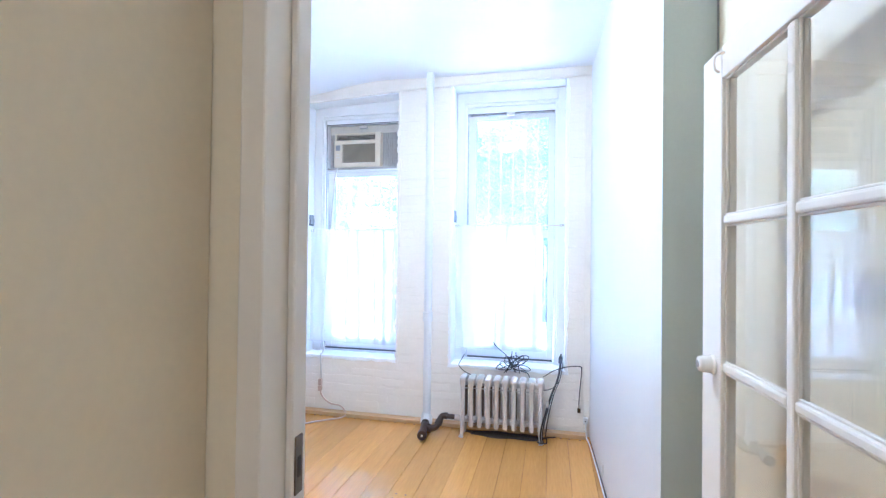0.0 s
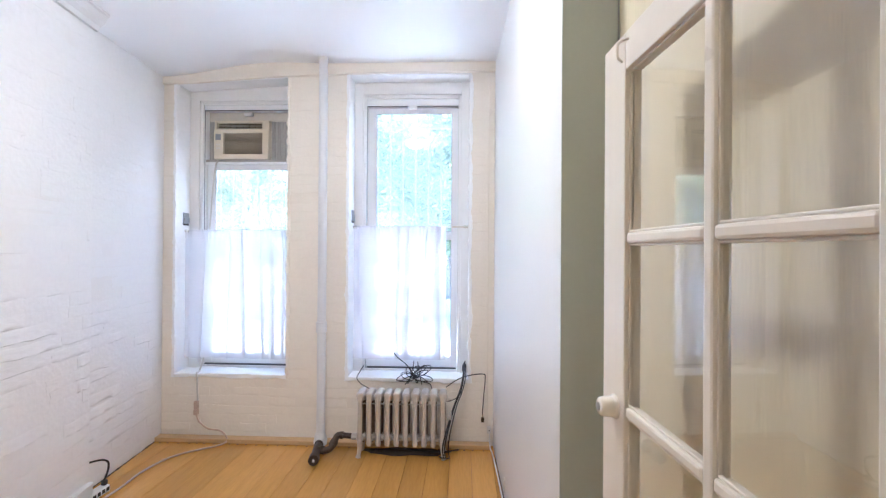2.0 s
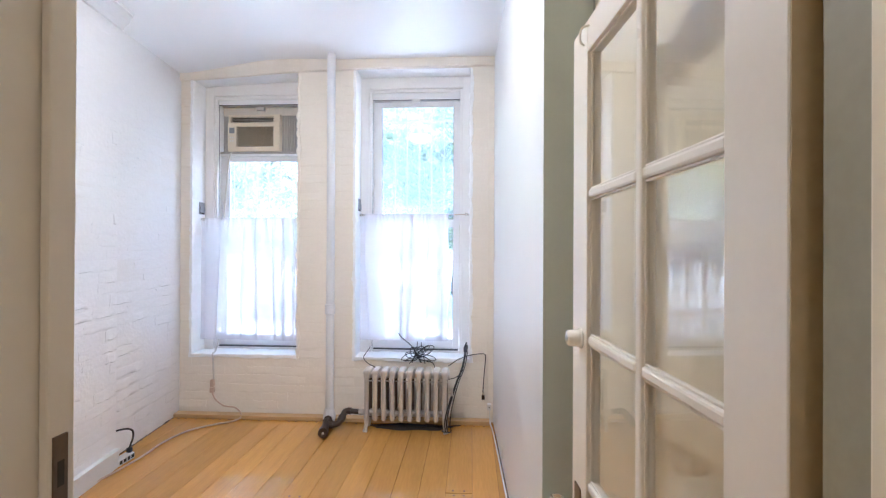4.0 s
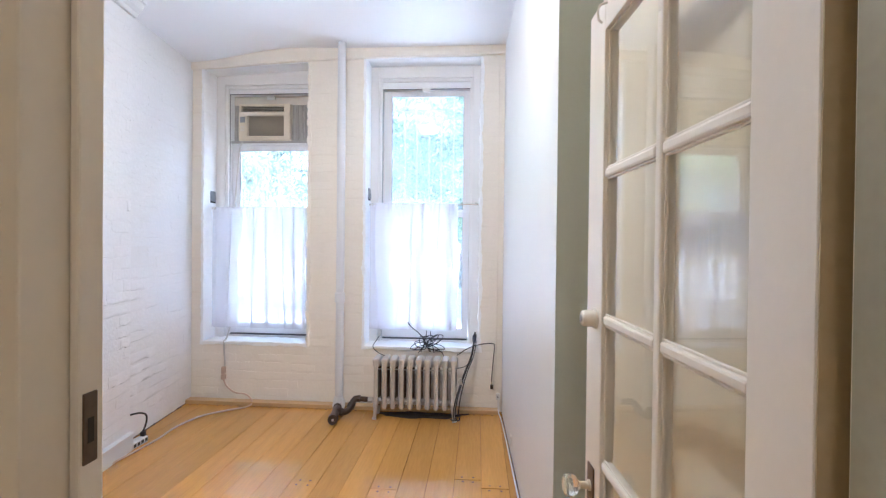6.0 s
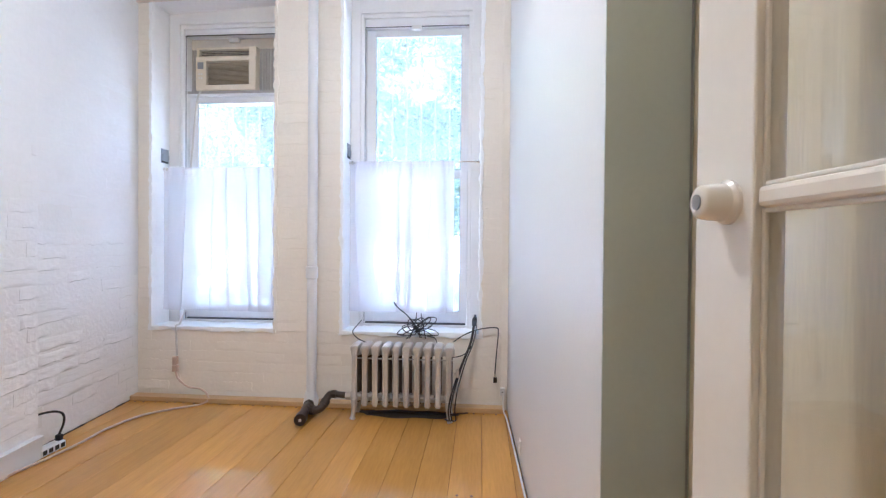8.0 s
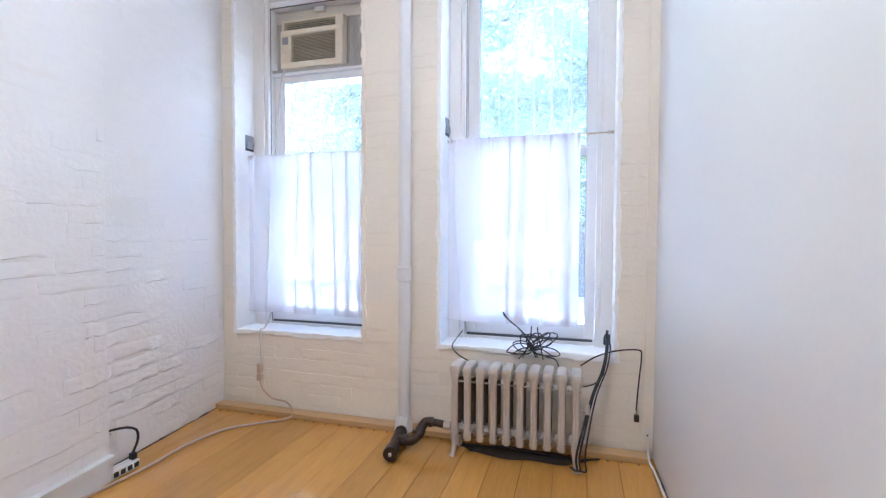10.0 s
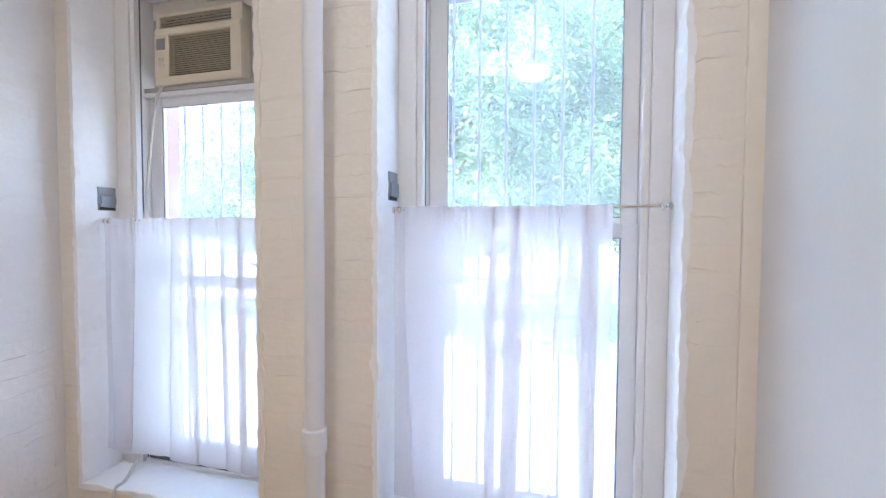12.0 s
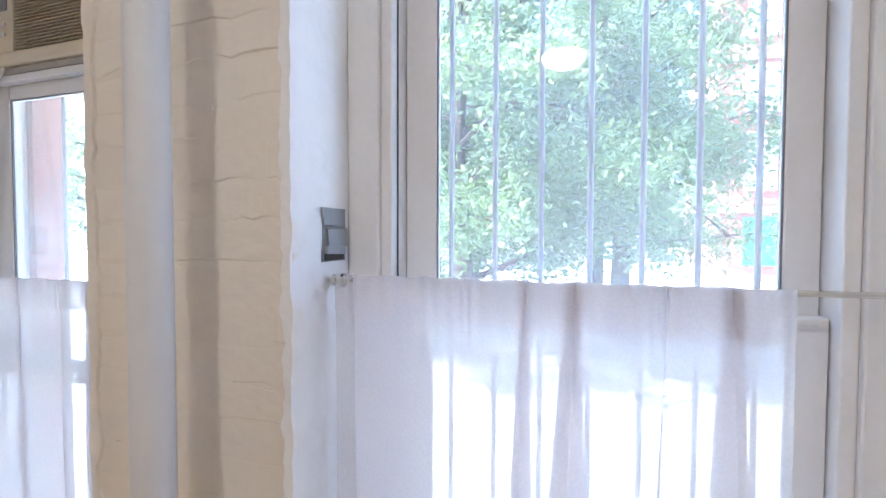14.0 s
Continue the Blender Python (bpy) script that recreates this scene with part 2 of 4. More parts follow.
# ---- mesh helpers ----
def box(bm, x0, x1, y0, y1, z0, z1, bevel=0.0):
    r = bmesh.ops.create_cube(bm, size=1.0)
    for v in r["verts"]:
        v.co = Vector((x0 + (v.co.x + 0.5) * (x1 - x0), y0 + (v.co.y + 0.5) * (y1 - y0), z0 + (v.co.z + 0.5) * (z1 - z0)))
    if bevel:
        es = list({e for v in r["verts"] for e in v.link_edges})
        bmesh.ops.bevel(bm, geom=es, offset=bevel, segments=2, affect="EDGES", profile=0.5)


def tube(bm, pts, r, seg=10, closed_ends=True):
    pts = [Vector(p) for p in pts]
    rad = r if isinstance(r, (list, tuple)) else [r] * len(pts)
    rings = []
    side = None
    for i, p in enumerate(pts):
        d = (pts[min(i + 1, len(pts) - 1)] - pts[max(i - 1, 0)]).normalized()
        if side is None:
            side = d.orthogonal().normalized()
        side = (side - d * side.dot(d)).normalized()
        up = d.cross(side)
        rings.append([bm.verts.new(p + rad[i] * (side * math.cos(a) + up * math.sin(a))) for a in [2 * math.pi * k / seg for k in range(seg)]])
    for a, b in zip(rings, rings[1:]):
        for k in range(seg):
            bm.faces.new((a[k], a[(k + 1) % seg], b[(k + 1) % seg], b[k]))
    if closed_ends:
        bm.faces.new(rings[0][::-1])
        bm.faces.new(rings[-1])


def smooth_path(pts, n=6):
    """A Catmull-Rom line through the points."""
    P = [Vector(p) for p in pts]
    P = [P[0] * 2 - P[1]] + P + [P[-1] * 2 - P[-2]]
    out = []
    for i in range(1, len(P) - 2):
        a, b, c, d = P[i - 1:i + 3]
        for k in range(n):
            t = k / n
            out.append(0.5 * (2 * b + (c - a) * t + (2 * a - 5 * b + 4 * c - d) * t * t + (3 * b - a - 3 * c + d) * t ** 3))
    return out + [P[-2]]


def lathe(bm, profile, seg=20, m=Matrix()):
    """Turns (radius, height) pairs round z."""
    rings = [[bm.verts.new(m @ Vector((r * math.cos(2 * math.pi * k / seg), r * math.sin(2 * math.pi * k / seg), h))) for k in range(seg)] for r, h in profile]
    for a, b in zip(rings, rings[1:]):
        for k in range(seg):
            bm.faces.new((a[k], a[(k + 1) % seg], b[(k + 1) % seg], b[k]))
    bm.faces.new(rings[0][::-1])
    bm.faces.new(rings[-1])


def mesh_of(name, bm, material, smooth=False):
    bmesh.ops.recalc_face_normals(bm, faces=bm.faces)
    me = bpy.data.meshes.new(name)
    bm.to_mesh(me)
    bm.free()
    me.materials.append(material)
    if smooth:
        me.shade_smooth()
        try:
            me.set_sharp_from_angle(angle=radians(40))
        except AttributeError:
            pass
    return me


def part(name, bm, material, parent, label="", smooth=False):
    ob = new(name, mesh_of(name, bm, material, smooth))
    ob.parent = parent
    return tagged(ob, label)


def thing(name, label, category, group="", kind="", at=(0, 0, 0)):
    ob = new(name)
    ob.location = at
    ob.empty_display_size = 0.05
    return tagged(ob, label, category, group, kind)


def solid(name, bm, material, label, category, kind="", group="", smooth=False):
    return tagged(new(name, mesh_of(name, bm, material, smooth)), label, category, group, kind)


def boxes(name, material, label, category, *dims, kind="structure", bevel=0.0):
    bm = bmesh.new()
    for d in dims:
        box(bm, *d, bevel=bevel)
    return solid(name, bm, material, label, category, kind)


# ---- the room's shell ----
WALL_Y, SASH_Y, OUT_Y = 4.80, 5.05, 5.32
CEIL = 3.0
WIN = [(-2.143, -1.222, 0.505, 2.902), (-0.732, 0.232, 0.50, 2.922)]
LEFT_NEAR, LEFT_FAR, STEP_Y = -2.048, -2.247, 3.83
DOOR_Y0, DOOR_Y1 = 1.38, 1.48

# window wall: lower part, piers and head, with the openings going through
bm = bmesh.new()
XL, XR = -2.6, 1.2
z_top = 3.2
for x0, x1, z0, z1 in ((XL, WIN[0][0], -0.2, z_top), (WIN[0][1], WIN[1][0], -0.2, z_top), (WIN[1][1], XR, -0.2, z_top)):
    box(bm, x0, x1, WALL_Y, OUT_Y - 0.1, z0, z1)
for x0, x1, z0, z1 in WIN:
    box(bm, x0, x1, WALL_Y + 0.002, OUT_Y - 0.1, -0.2, z0)
    box(bm, x0, x1, WALL_Y + 0.002, OUT_Y - 0.1, z1, z_top)
wall_window = solid("wall_window", bm, M_WINWALL, "cream-white painted brick wall round two tall windows", "wall", "structure")

SLOPE_NEAR, SLOPE_FAR = 0.14, 0.11


def left_near(y):
    return LEFT_NEAR + SLOPE_NEAR * (STEP_Y - y)


def left_far(y):
    return LEFT_FAR + SLOPE_FAR * (WALL_Y - y)


def prism(name, material, label, corners, z0=-0.2, z1=3.2):
    bm = bmesh.new()
    n = len(corners)
    vs = [bm.verts.new((x, y, z)) for z in (z0, z1) for x, y in corners]
    for k in range(n):
        bm.faces.new((vs[k], vs[(k + 1) % n], vs[n + (k + 1) % n], vs[n + k]))
    bm.faces.new(vs[:n][::-1])
    bm.faces.new(vs[n:])
    return solid(name, bm, material, label, name.split("_")[0], "structure")


wall_recess = prism("wall_left_recess", M_BRICKPAINT, "white painted brick wall beside the window", [(left_far(WALL_Y), WALL_Y), (left_far(3.7), 3.7), (-2.6, 3.7), (-2.6, WALL_Y)])
wall_breast = prism("wall_left_breast", M_BRICKPAINT, "white painted brick chimney breast standing proud", [(left_near(STEP_Y), STEP_Y), (left_near(DOOR_Y0), DOOR_Y0), (-2.598, DOOR_Y0), (-2.598, STEP_Y)])

bm = bmesh.new()
vs = [bm.verts.new(p) for z in (-0.2, 3.2) for p in ((0.425, WALL_Y, z), (0.485, 2.58, z), (0.66, 2.58, z), (0.66, WALL_Y, z))]
for q in ((0, 1, 5, 4), (2, 3, 7, 6), (3, 0, 4, 7), (4, 5, 6, 7), (3, 2, 1, 0)):
    bm.faces.new([vs[i] for i in q])
wall_right = solid("wall_right", bm, M_WHITE, "smooth white drywall partition", "wall", "structure")
boxes("wall_return", M_GREEN, "grey-green painted end of the partition", "wall", (0.4853, 0.6598, 2.572, 2.579, 0, 3.2))
boxes("trim_joint", M_STEEL, "thin grey open joint in the corner behind the door", "trim", (0.653, 0.657, 2.5700, 2.5718, 0, 3.0))
boxes("wall_alcove", M_ALCOVE, "beige wall behind the open door", "wall", (0.66, 0.80, 1.2, 2.585, -0.2, 3.2))

bm = bmesh.new()
box(bm, -2.3, -0.30, DOOR_Y0 + 0.02, DOOR_Y1, -0.2, 3.2)
box(bm, 0.62, 0.66, DOOR_Y0 + 0.02, DOOR_Y1 - 0.06, -0.2, 3.2)
box(bm, -0.30, 0.62, DOOR_Y0 + 0.02, DOOR_Y1, 2.06, 3.2)
solid("wall_doorway", bm, M_BEIGE, "beige wall round the doorway", "wall", "structure")
boxes("wall_corridor_left", M_BEIGE, "plain beige corridor wall", "wall", (-0.46, -0.36, -1.6, DOOR_Y0 + 0.018, -0.2, 2.9))
boxes("wall_corridor_right", M_BEIGE, "plain beige corridor wall", "wall", (0.63, 0.73, -1.6, DOOR_Y0 - 0.182, -0.2, 2.9))
boxes("wall_corridor_end", M_BEIGE, "plain beige wall at the corridor's end", "wall", (-0.46, 0.73, -1.7, -1.602, -0.2, 2.9))

# ceiling, slightly out of level as the old plaster is
bm = bmesh.new()
NX, NY = 40, 30
def ceil_z(x, y):
    droop = max(0.0, min(1.0, (-1.45 - x) / 0.8))
    swell = math.exp(-((x + 1.3) / 0.28) ** 2) * max(0.0, min(1.0, (y - 4.2) / 0.5))
    return CEIL + 0.008 * x - 0.08 * droop * droop * (3 - 2 * droop) + 0.016 * swell + 0.004 * math.sin(1.1 * x + 0.7 * y)
grid = [[bm.verts.new((x, y, ceil_z(x, y))) for x in np.linspace(-2.5, 0.9, NX)] for y in np.linspace(1.2, 4.95, NY)]
for a, b in zip(grid, grid[1:]):
    for k in range(NX - 1):
        bm.faces.new((a[k], a[k + 1], b[k + 1], b[k]))
ceiling = solid("ceiling", bm, M_CEIL, "white painted plaster ceiling", "ceiling", "structure", smooth=True)
boxes("ceiling_corridor", M_CEIL, "white corridor ceiling", "ceiling", (-0.46, 0.73, -1.7, 1.40, 2.62, 2.7))
# slab out of view, added so that no sun gets in from above
boxes("roof", M_STONE, "unseen slab added above the room to block the sun", "roof", (-3.2, 1.6, -2.2, 5.25, 3.21, 3.5))

# plaster band under the ceiling on the window wall
bm = bmesh.new()
ring = []
for x, zb in ((LEFT_FAR - 0.01, 2.845), (-1.95, 2.856), (-1.7, 2.873), (-1.45, 2.89), (-1.2, 2.903), (-0.9, 2.909), (-0.7, 2.916), (0.43, 2.928)):
    ring.append([bm.verts.new(p) for p in ((x, WALL_Y - 0.001, zb), (x, WALL_Y - 0.022, zb + 0.001), (x, WALL_Y - 0.028, zb + 0.008), (x, WALL_Y - 0.030, 3.1), (x, WALL_Y - 0.001, 3.1))])
for p, q in zip(ring, ring[1:]):
    for k in range(5):
        bm.faces.new((p[k], p[(k + 1) % 5], q[(k + 1) % 5], q[k]))
bm.faces.new(ring[0])
bm.faces.new(ring[-1][::-1])
solid("trim_band", bm, M_WINWALL, "painted plaster band under the ceiling", "trim", "structure")
boxes("trim_corner", M_WINWALL, "painted corner strip beside the partition", "trim", (0.378, 0.43, WALL_Y - 0.014, WALL_Y - 0.001, 0.039, 2.884), bevel=0.004)

# crown moulding on the chimney breast
bm = bmesh.new()
prof = [(0.0, 0.0), (0.02, 0.0), (0.03, 0.025), (0.06, 0.045), (0.075, 0.08), (0.09, 0.085), (0.09, 0.12), (0.0, 0.12)]
ends = []
for y in (DOOR_Y1, STEP_Y + 0.02):
    ends.append([bm.verts.new((left_near(y) + a, y, 2.83 + b)) for a, b in prof])
for k in range(len(prof)):
    bm.faces.new((ends[0][k], ends[0][(k + 1) % len(prof)], ends[1][(k + 1) % len(prof)], ends[1][k]))
bm.faces.new(ends[1])
bm.faces.new(ends[0][::-1])
solid("trim_crown", bm, M_WHITE, "white crown moulding along the chimney breast", "trim", "structure")

# skirtings
boxes("baseboard_window", M_BASE, "narrow varnished pine skirting strip", "baseboard", (LEFT_FAR, 0.40, WALL_Y - 0.098, WALL_Y - 0.012, 0.0, 0.031), bevel=0.004)
for d, za, zb in ((0.024, 0.0, 0.098), (0.034, 0.098, 0.118)):
    prism("baseboard_left", M_WHITE, "white painted skirting with a raised top bead" if d > 0.03 else "white painted skirting along the chimney breast", [(left_near(STEP_Y) + d, STEP_Y), (left_near(DOOR_Y1) + d, DOOR_Y1), (left_near(DOOR_Y1), DOOR_Y1), (left_near(STEP_Y), STEP_Y)], za, zb)

# black gap and crumbs where the floor meets the brick wall
bm = bmesh.new()
strip = []
for k in range(61):
    y = 3.85 + 0.85 * k / 60
    w = 0.001 + 0.010 * max(0.0, noise.noise(Vector((0, y * 11, 3)))) + 0.004 * abs(noise.noise(Vector((5, y * 50, 3))))
    strip.append([bm.verts.new(p) for p in ((left_far(y) + 0.004, y, 0.004 + w * 0.8), (left_far(y) + 0.004 + w, y, 0.003), (left_far(y) + 0.006 + w, y, 0.0005))])
for a, b in zip(strip, strip[1:]):
    for k in range(2):
        bm.faces.new((a[k], a[k + 1], b[k + 1], b[k]))
solid("dirt_line", bm, M_DIRTSHADE, "black dirt in the gap along the brick wall", "dirt", "stuff")
bm = bmesh.new()
strip = []
for k in range(71):
    y = 3.2 + 1.45 * k / 70
    x = 0.425 + 0.06 * (WALL_Y - y) / 2.22
    w = 0.001 + 0.012 * max(0, noise.noise(Vector((2, y * 9, 1)))) + 0.003 * abs(noise.noise(Vector((5, y * 40, 3))))
    strip.append([bm.verts.new(p) for p in ((x - 0.001, y, 0.002 + w * 0.5), (x - 0.002 - w, y, 0.0015), (x - 0.003 - w, y, 0.0005))])
for a, b in zip(strip, strip[1:]):
    for k in range(2):
        bm.faces.new((a[k], a[k + 1], b[k + 1], b[k]))
solid("dirt_line", bm, M_DIRTSHADE, "dark dirt along the foot of the partition", "dirt", "stuff")

# door frame and casing
boxes("door_frame", M_TRIM, "cream painted door lining with a stop", "door frame",
      (-0.30, -0.262, DOOR_Y0, DOOR_Y1, 0, 2.06), (-0.262, -0.25, DOOR_Y0 + 0.06, DOOR_Y1 - 0.002, 0, 2.06),
      (-0.30, 0.62, DOOR_Y0, DOOR_Y1 - 0.004, 2.03, 2.058), bevel=0.003)
boxes("door_frame", M_BEIGE, "beige painted door lining on the hinge side", "door frame", (0.585, 0.62, DOOR_Y0 - 0.12, DOOR_Y1 - 0.062, 0, 2.029), bevel=0.003)
boxes("trim_casing", M_BEIGE, "beige painted moulded door casing", "trim",
      (0.60, 0.628, DOOR_Y0 - 0.18, DOOR_Y0 - 0.122, 0, 2.1), (0.579, 0.5845, 1.262, 1.3, 0, 2.03), bevel=0.002)
boxes("trim_stop", M_BEIGE, "beige painted door stop bead", "trim", (0.572, 0.5845, 1.312, 1.352, 0, 2.03), bevel=0.004)
# the rebate's shade is put into this strip's dark olive colour
boxes("trim_rebate", M_REBATE, "hinge rebate of the lining, coloured dark olive for its shade", "trim", (0.582, 0.5848, 1.3525, 1.4175, 0, 2.028))


# ---- windows ----
def window(n, x0, x1, z0, z1, split, cx, zc, zf):
    """zc: underside of the head casing; zf: underside of the frame's head; cx: middle of the sashes."""
    w = thing("window_%d" % n, "white wooden window with aluminium sashes in a deep reveal", "window", "tall windows", "structure")
    f = 4.985
    # reveal linings, white and uneven
    bm = bmesh.new()
    for xa, xb in ((x0, x0 + 0.002), (x1 - 0.002, x1)):
        box(bm, xa, xb, WALL_Y - 0.003, f + 0.05, z0 + 0.001, z1)
    part("reveal", bm, M_REVEAL, w, "bright white plaster reveal")
    bm = bmesh.new()
    box(bm, x0 + 0.006, x1 - 0.006, WALL_Y + 0.004, f + 0.05, z1 - 0.006, z1 - 0.001)
    for v in bm.verts:
        # the plaster under the head sags where the ceiling does
        if n == 1 and v.co.z < z1 - 0.004:
            v.co.z -= 0.044 * (x1 - v.co.x) / (x1 - x0)
    part("soffit", bm, M_REVEAL, w)
    bm = bmesh.new()
    box(bm, x0 - 0.002, x1 + 0.002, WALL_Y - 0.003, f + 0.06, z0 - 0.018, z0 + 0.013, bevel=0.004)
    bmesh.ops.subdivide_edges(bm, edges=bm.edges, cuts=19, use_grid_fill=True)
    for v in bm.verts:
        front = v.co.y < WALL_Y + 0.02
        v.co += Vector((0, 0.004 + 0.008 * front, 0.008)) * noise.noise(v.co * 14) + Vector((0, 0.003, 0.014)) * noise.noise(v.co * 38) * (v.co.z < z0 - 0.01)
        if front:
            v.co.y -= 0.006
    part("window_sill", bm, M_REVEAL, w, "uneven white plaster sill", True)
    # rough plaster corners lapping over the brick edges
    for xe, sg in ((x0, -1), (x1, 1)):
        bm = bmesh.new()
        zz, ring, course, swell = z0 - 0.02, [], None, 0.0
        while zz < z1:
            k = int(zz / 0.0735)
            if k != course:
                course, swell = k, random.uniform(0.1, 1.35)
            arch = math.sin(math.pi * (zz / 0.0735 - k)) ** 0.5
            bulge = 0.002 + (0.015 if n == 1 and sg > 0 else 0.012) * swell * arch
            lap = 0.003 + 0.02 * max(0.0, 0.5 + 0.6 * noise.noise(Vector((xe * 7, 0, zz * 9))) + 0.35 * noise.noise(Vector((xe * 7, 3, zz * 34)))) + 0.004 * swell + random.uniform(0, 0.003)
            ring.append([bm.verts.new(q) for q in ((xe - sg * 0.004, f, zz), (xe - sg * (0.004 + 0.3 * bulge), WALL_Y + 0.035, zz), (xe - sg * bulge, WALL_Y + 0.008, zz), (xe - sg * bulge * 0.4, WALL_Y - 0.008, zz), (xe + sg * lap, WALL_Y - 0.007, zz), (xe + sg * (lap + 0.003), WALL_Y + 0.004, zz))])
            zz += 0.0105
        for ra, rb_ in zip(ring, ring[1:]):
            for k in range(5):
                bm.faces.new((ra[k], ra[k + 1], rb_[k + 1], rb_[k]))
        part("plaster_corner", bm, M_WINWALL if (n == 1 and sg > 0) else M_REVEAL, w, "ragged painted plaster corner", True)
    # casing boards in the reveal
    for name, d in (("casing", (x0 + 0.003, cx - 0.41, f, f + 0.03, z0, z1 - 0.006)), ("casing", (cx + 0.41, x1 - 0.003, f, f + 0.03, z0, z1 - 0.006)),
                    ("head_casing", (cx - 0.41, cx + 0.41, f - 0.006, f + 0.03, zc, z1 - 0.006))):
        bm = bmesh.new()
        box(bm, *d, bevel=0.004)
        part(name, bm, M_CASING, w)
    # stepped frame
    for d in ((cx - 0.41, cx - 0.385, f + 0.012, f + 0.13, z0, zc), (cx + 0.385, cx + 0.41, f + 0.012, f + 0.13, z0, zc),
              (cx - 0.385, cx + 0.385, f + 0.012, f + 0.13, zc - 0.028, zc), (cx - 0.385, cx + 0.385, f + 0.03, f + 0.128, zf, zc - 0.028),
              (cx - 0.385, cx + 0.385, f + 0.03, f + 0.13, z0, z0 + 0.03)):
        bm = bmesh.new()
        box(bm, *d, bevel=0.003)
        part("window_frame", bm, M_ALU if d[3] - d[2] < 0.0995 else M_CASING, w)
    bm = bmesh.new()
    box(bm, cx - 0.388, cx - 0.383, f + 0.037, f + 0.043, z0 + 0.03, zf)
    part("track", bm, M_TRACK, w)
    bm = bmesh.new()
    box(bm, cx - 0.385, cx + 0.385, f + 0.034, f + 0.04, zf - 0.006, zf - 0.001)
    part("head_seal", bm, M_TRACK, w)
    bm = bmesh.new()
    box(bm, cx - 0.375, cx + 0.375, f + 0.04, f + 0.06, z0 + 0.03, z0 + 0.042)
    part("seal", bm, M_TRACK, w, "dark gap under the sash")

    def sash(ya, za, zb, hx=0.383, rail=0.05):
        s = part("sash", _bars(cx, hx, ya, za, zb, rail), M_ALU, w, "pale aluminium sash")
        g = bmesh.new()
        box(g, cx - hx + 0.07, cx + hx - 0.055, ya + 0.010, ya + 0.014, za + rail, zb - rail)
        k = bmesh.new()
        xa, xb, zc_, zd = cx - hx + 0.07, cx + hx - 0.055, za + rail + (0.035 if za < 0.8 else 0), zb - rail
        for q in ((xa, xa + 0.003, zc_, zd), (xb - 0.003, xb, zc_, zd), (xa + 0.003, xb - 0.003, zd - 0.003, zd), (xa + 0.003, xb - 0.003, zc_, zc_ + 0.003)):
            box(k, q[0], q[1], ya + 0.003, ya + 0.009, q[2], q[3])
        part("gasket", k, M_SEAL, s, "thin grey glazing gasket")
        p = part("pane", g, M_HAZIERGLASS if n == 1 else M_GLASS, s)
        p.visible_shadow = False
    top = zf - 0.002
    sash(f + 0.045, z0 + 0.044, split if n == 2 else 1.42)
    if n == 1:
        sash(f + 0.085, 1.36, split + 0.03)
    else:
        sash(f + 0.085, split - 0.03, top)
        bm = bmesh.new()
        box(bm, cx - 0.035, cx + 0.035, f + 0.02, f + 0.05, top - 0.028, top + 0.004, bevel=0.003)
        part("sash_latch", bm, M_PLASTIC, w, "small white latch")
    return w


def _bars(cx, hx, ya, za, zb, rail):
    bm = bmesh.new()
    box(bm, cx - hx, cx - hx + 0.07, ya, ya + 0.03, za, zb, bevel=0.003)
    box(bm, cx + hx - 0.055, cx + hx, ya, ya + 0.03, za, zb, bevel=0.003)
    box(bm, cx - hx + 0.07, cx + hx - 0.055, ya + 0.001, ya + 0.029, za, za + rail + (0.035 if za < 0.8 else 0), bevel=0.003)
    box(bm, cx - hx + 0.07, cx + hx - 0.055, ya + 0.001, ya + 0.029, zb - rail, zb, bevel=0.003)
    return bm


window(1, *WIN[0], 2.225, -1.648, 2.775, 2.707)
window(2, *WIN[1], 1.66, -0.247, 2.817, 2.732)

# security bars outside each window
for x0, x1, z0, z1 in WIN:
    g = thing("security_grille", "grey painted steel security bars outside the window", "window bars", "window bars")
    cx = (x0 + x1) / 2
    for k in range(-4, 5):
        bm = bmesh.new()
        tube(bm, [(cx + 0.1135 * k + 0.006, 5.262, z0 - 0.1), (cx + 0.1135 * k + 0.006, 5.262, z1 + 0.1)], 0.007, 8)
        part("bar", bm, M_BAR, g, smooth=True)
    for z in (z0 - 0.06, 2.60):
        bm = bmesh.new()
        box(bm, x0 - 0.05, x1 + 0.05, 5.272, 5.280, z, z + 0.02)
        part("crossbar", bm, M_BAR, g)

# red brick outside face with reveals
bm = bmesh.new()
for x0, x1, z0, z1 in ((-4.0, WIN[0][0] + 0.03, -0.2, 3.6), (WIN[0][1] - 0.03, WIN[1][0] + 0.03, -0.2, 3.6), (WIN[1][1] - 0.03, 2.6, -0.2, 3.6)):
    box(bm, x0, x1, OUT_Y - 0.099, OUT_Y, z0, z1)
for x0, x1, z0, z1 in WIN:
    box(bm, x0 + 0.03, x1 - 0.03, OUT_Y - 0.097, OUT_Y - 0.002, -0.2, z0)
    box(bm, x0 + 0.03, x1 - 0.03, OUT_Y - 0.097, OUT_Y - 0.002, z1 + 0.01, 3.6)
solid("wall_facade", bm, M_REDBRICK, "red brick outer face of the house", "wall", "structure")


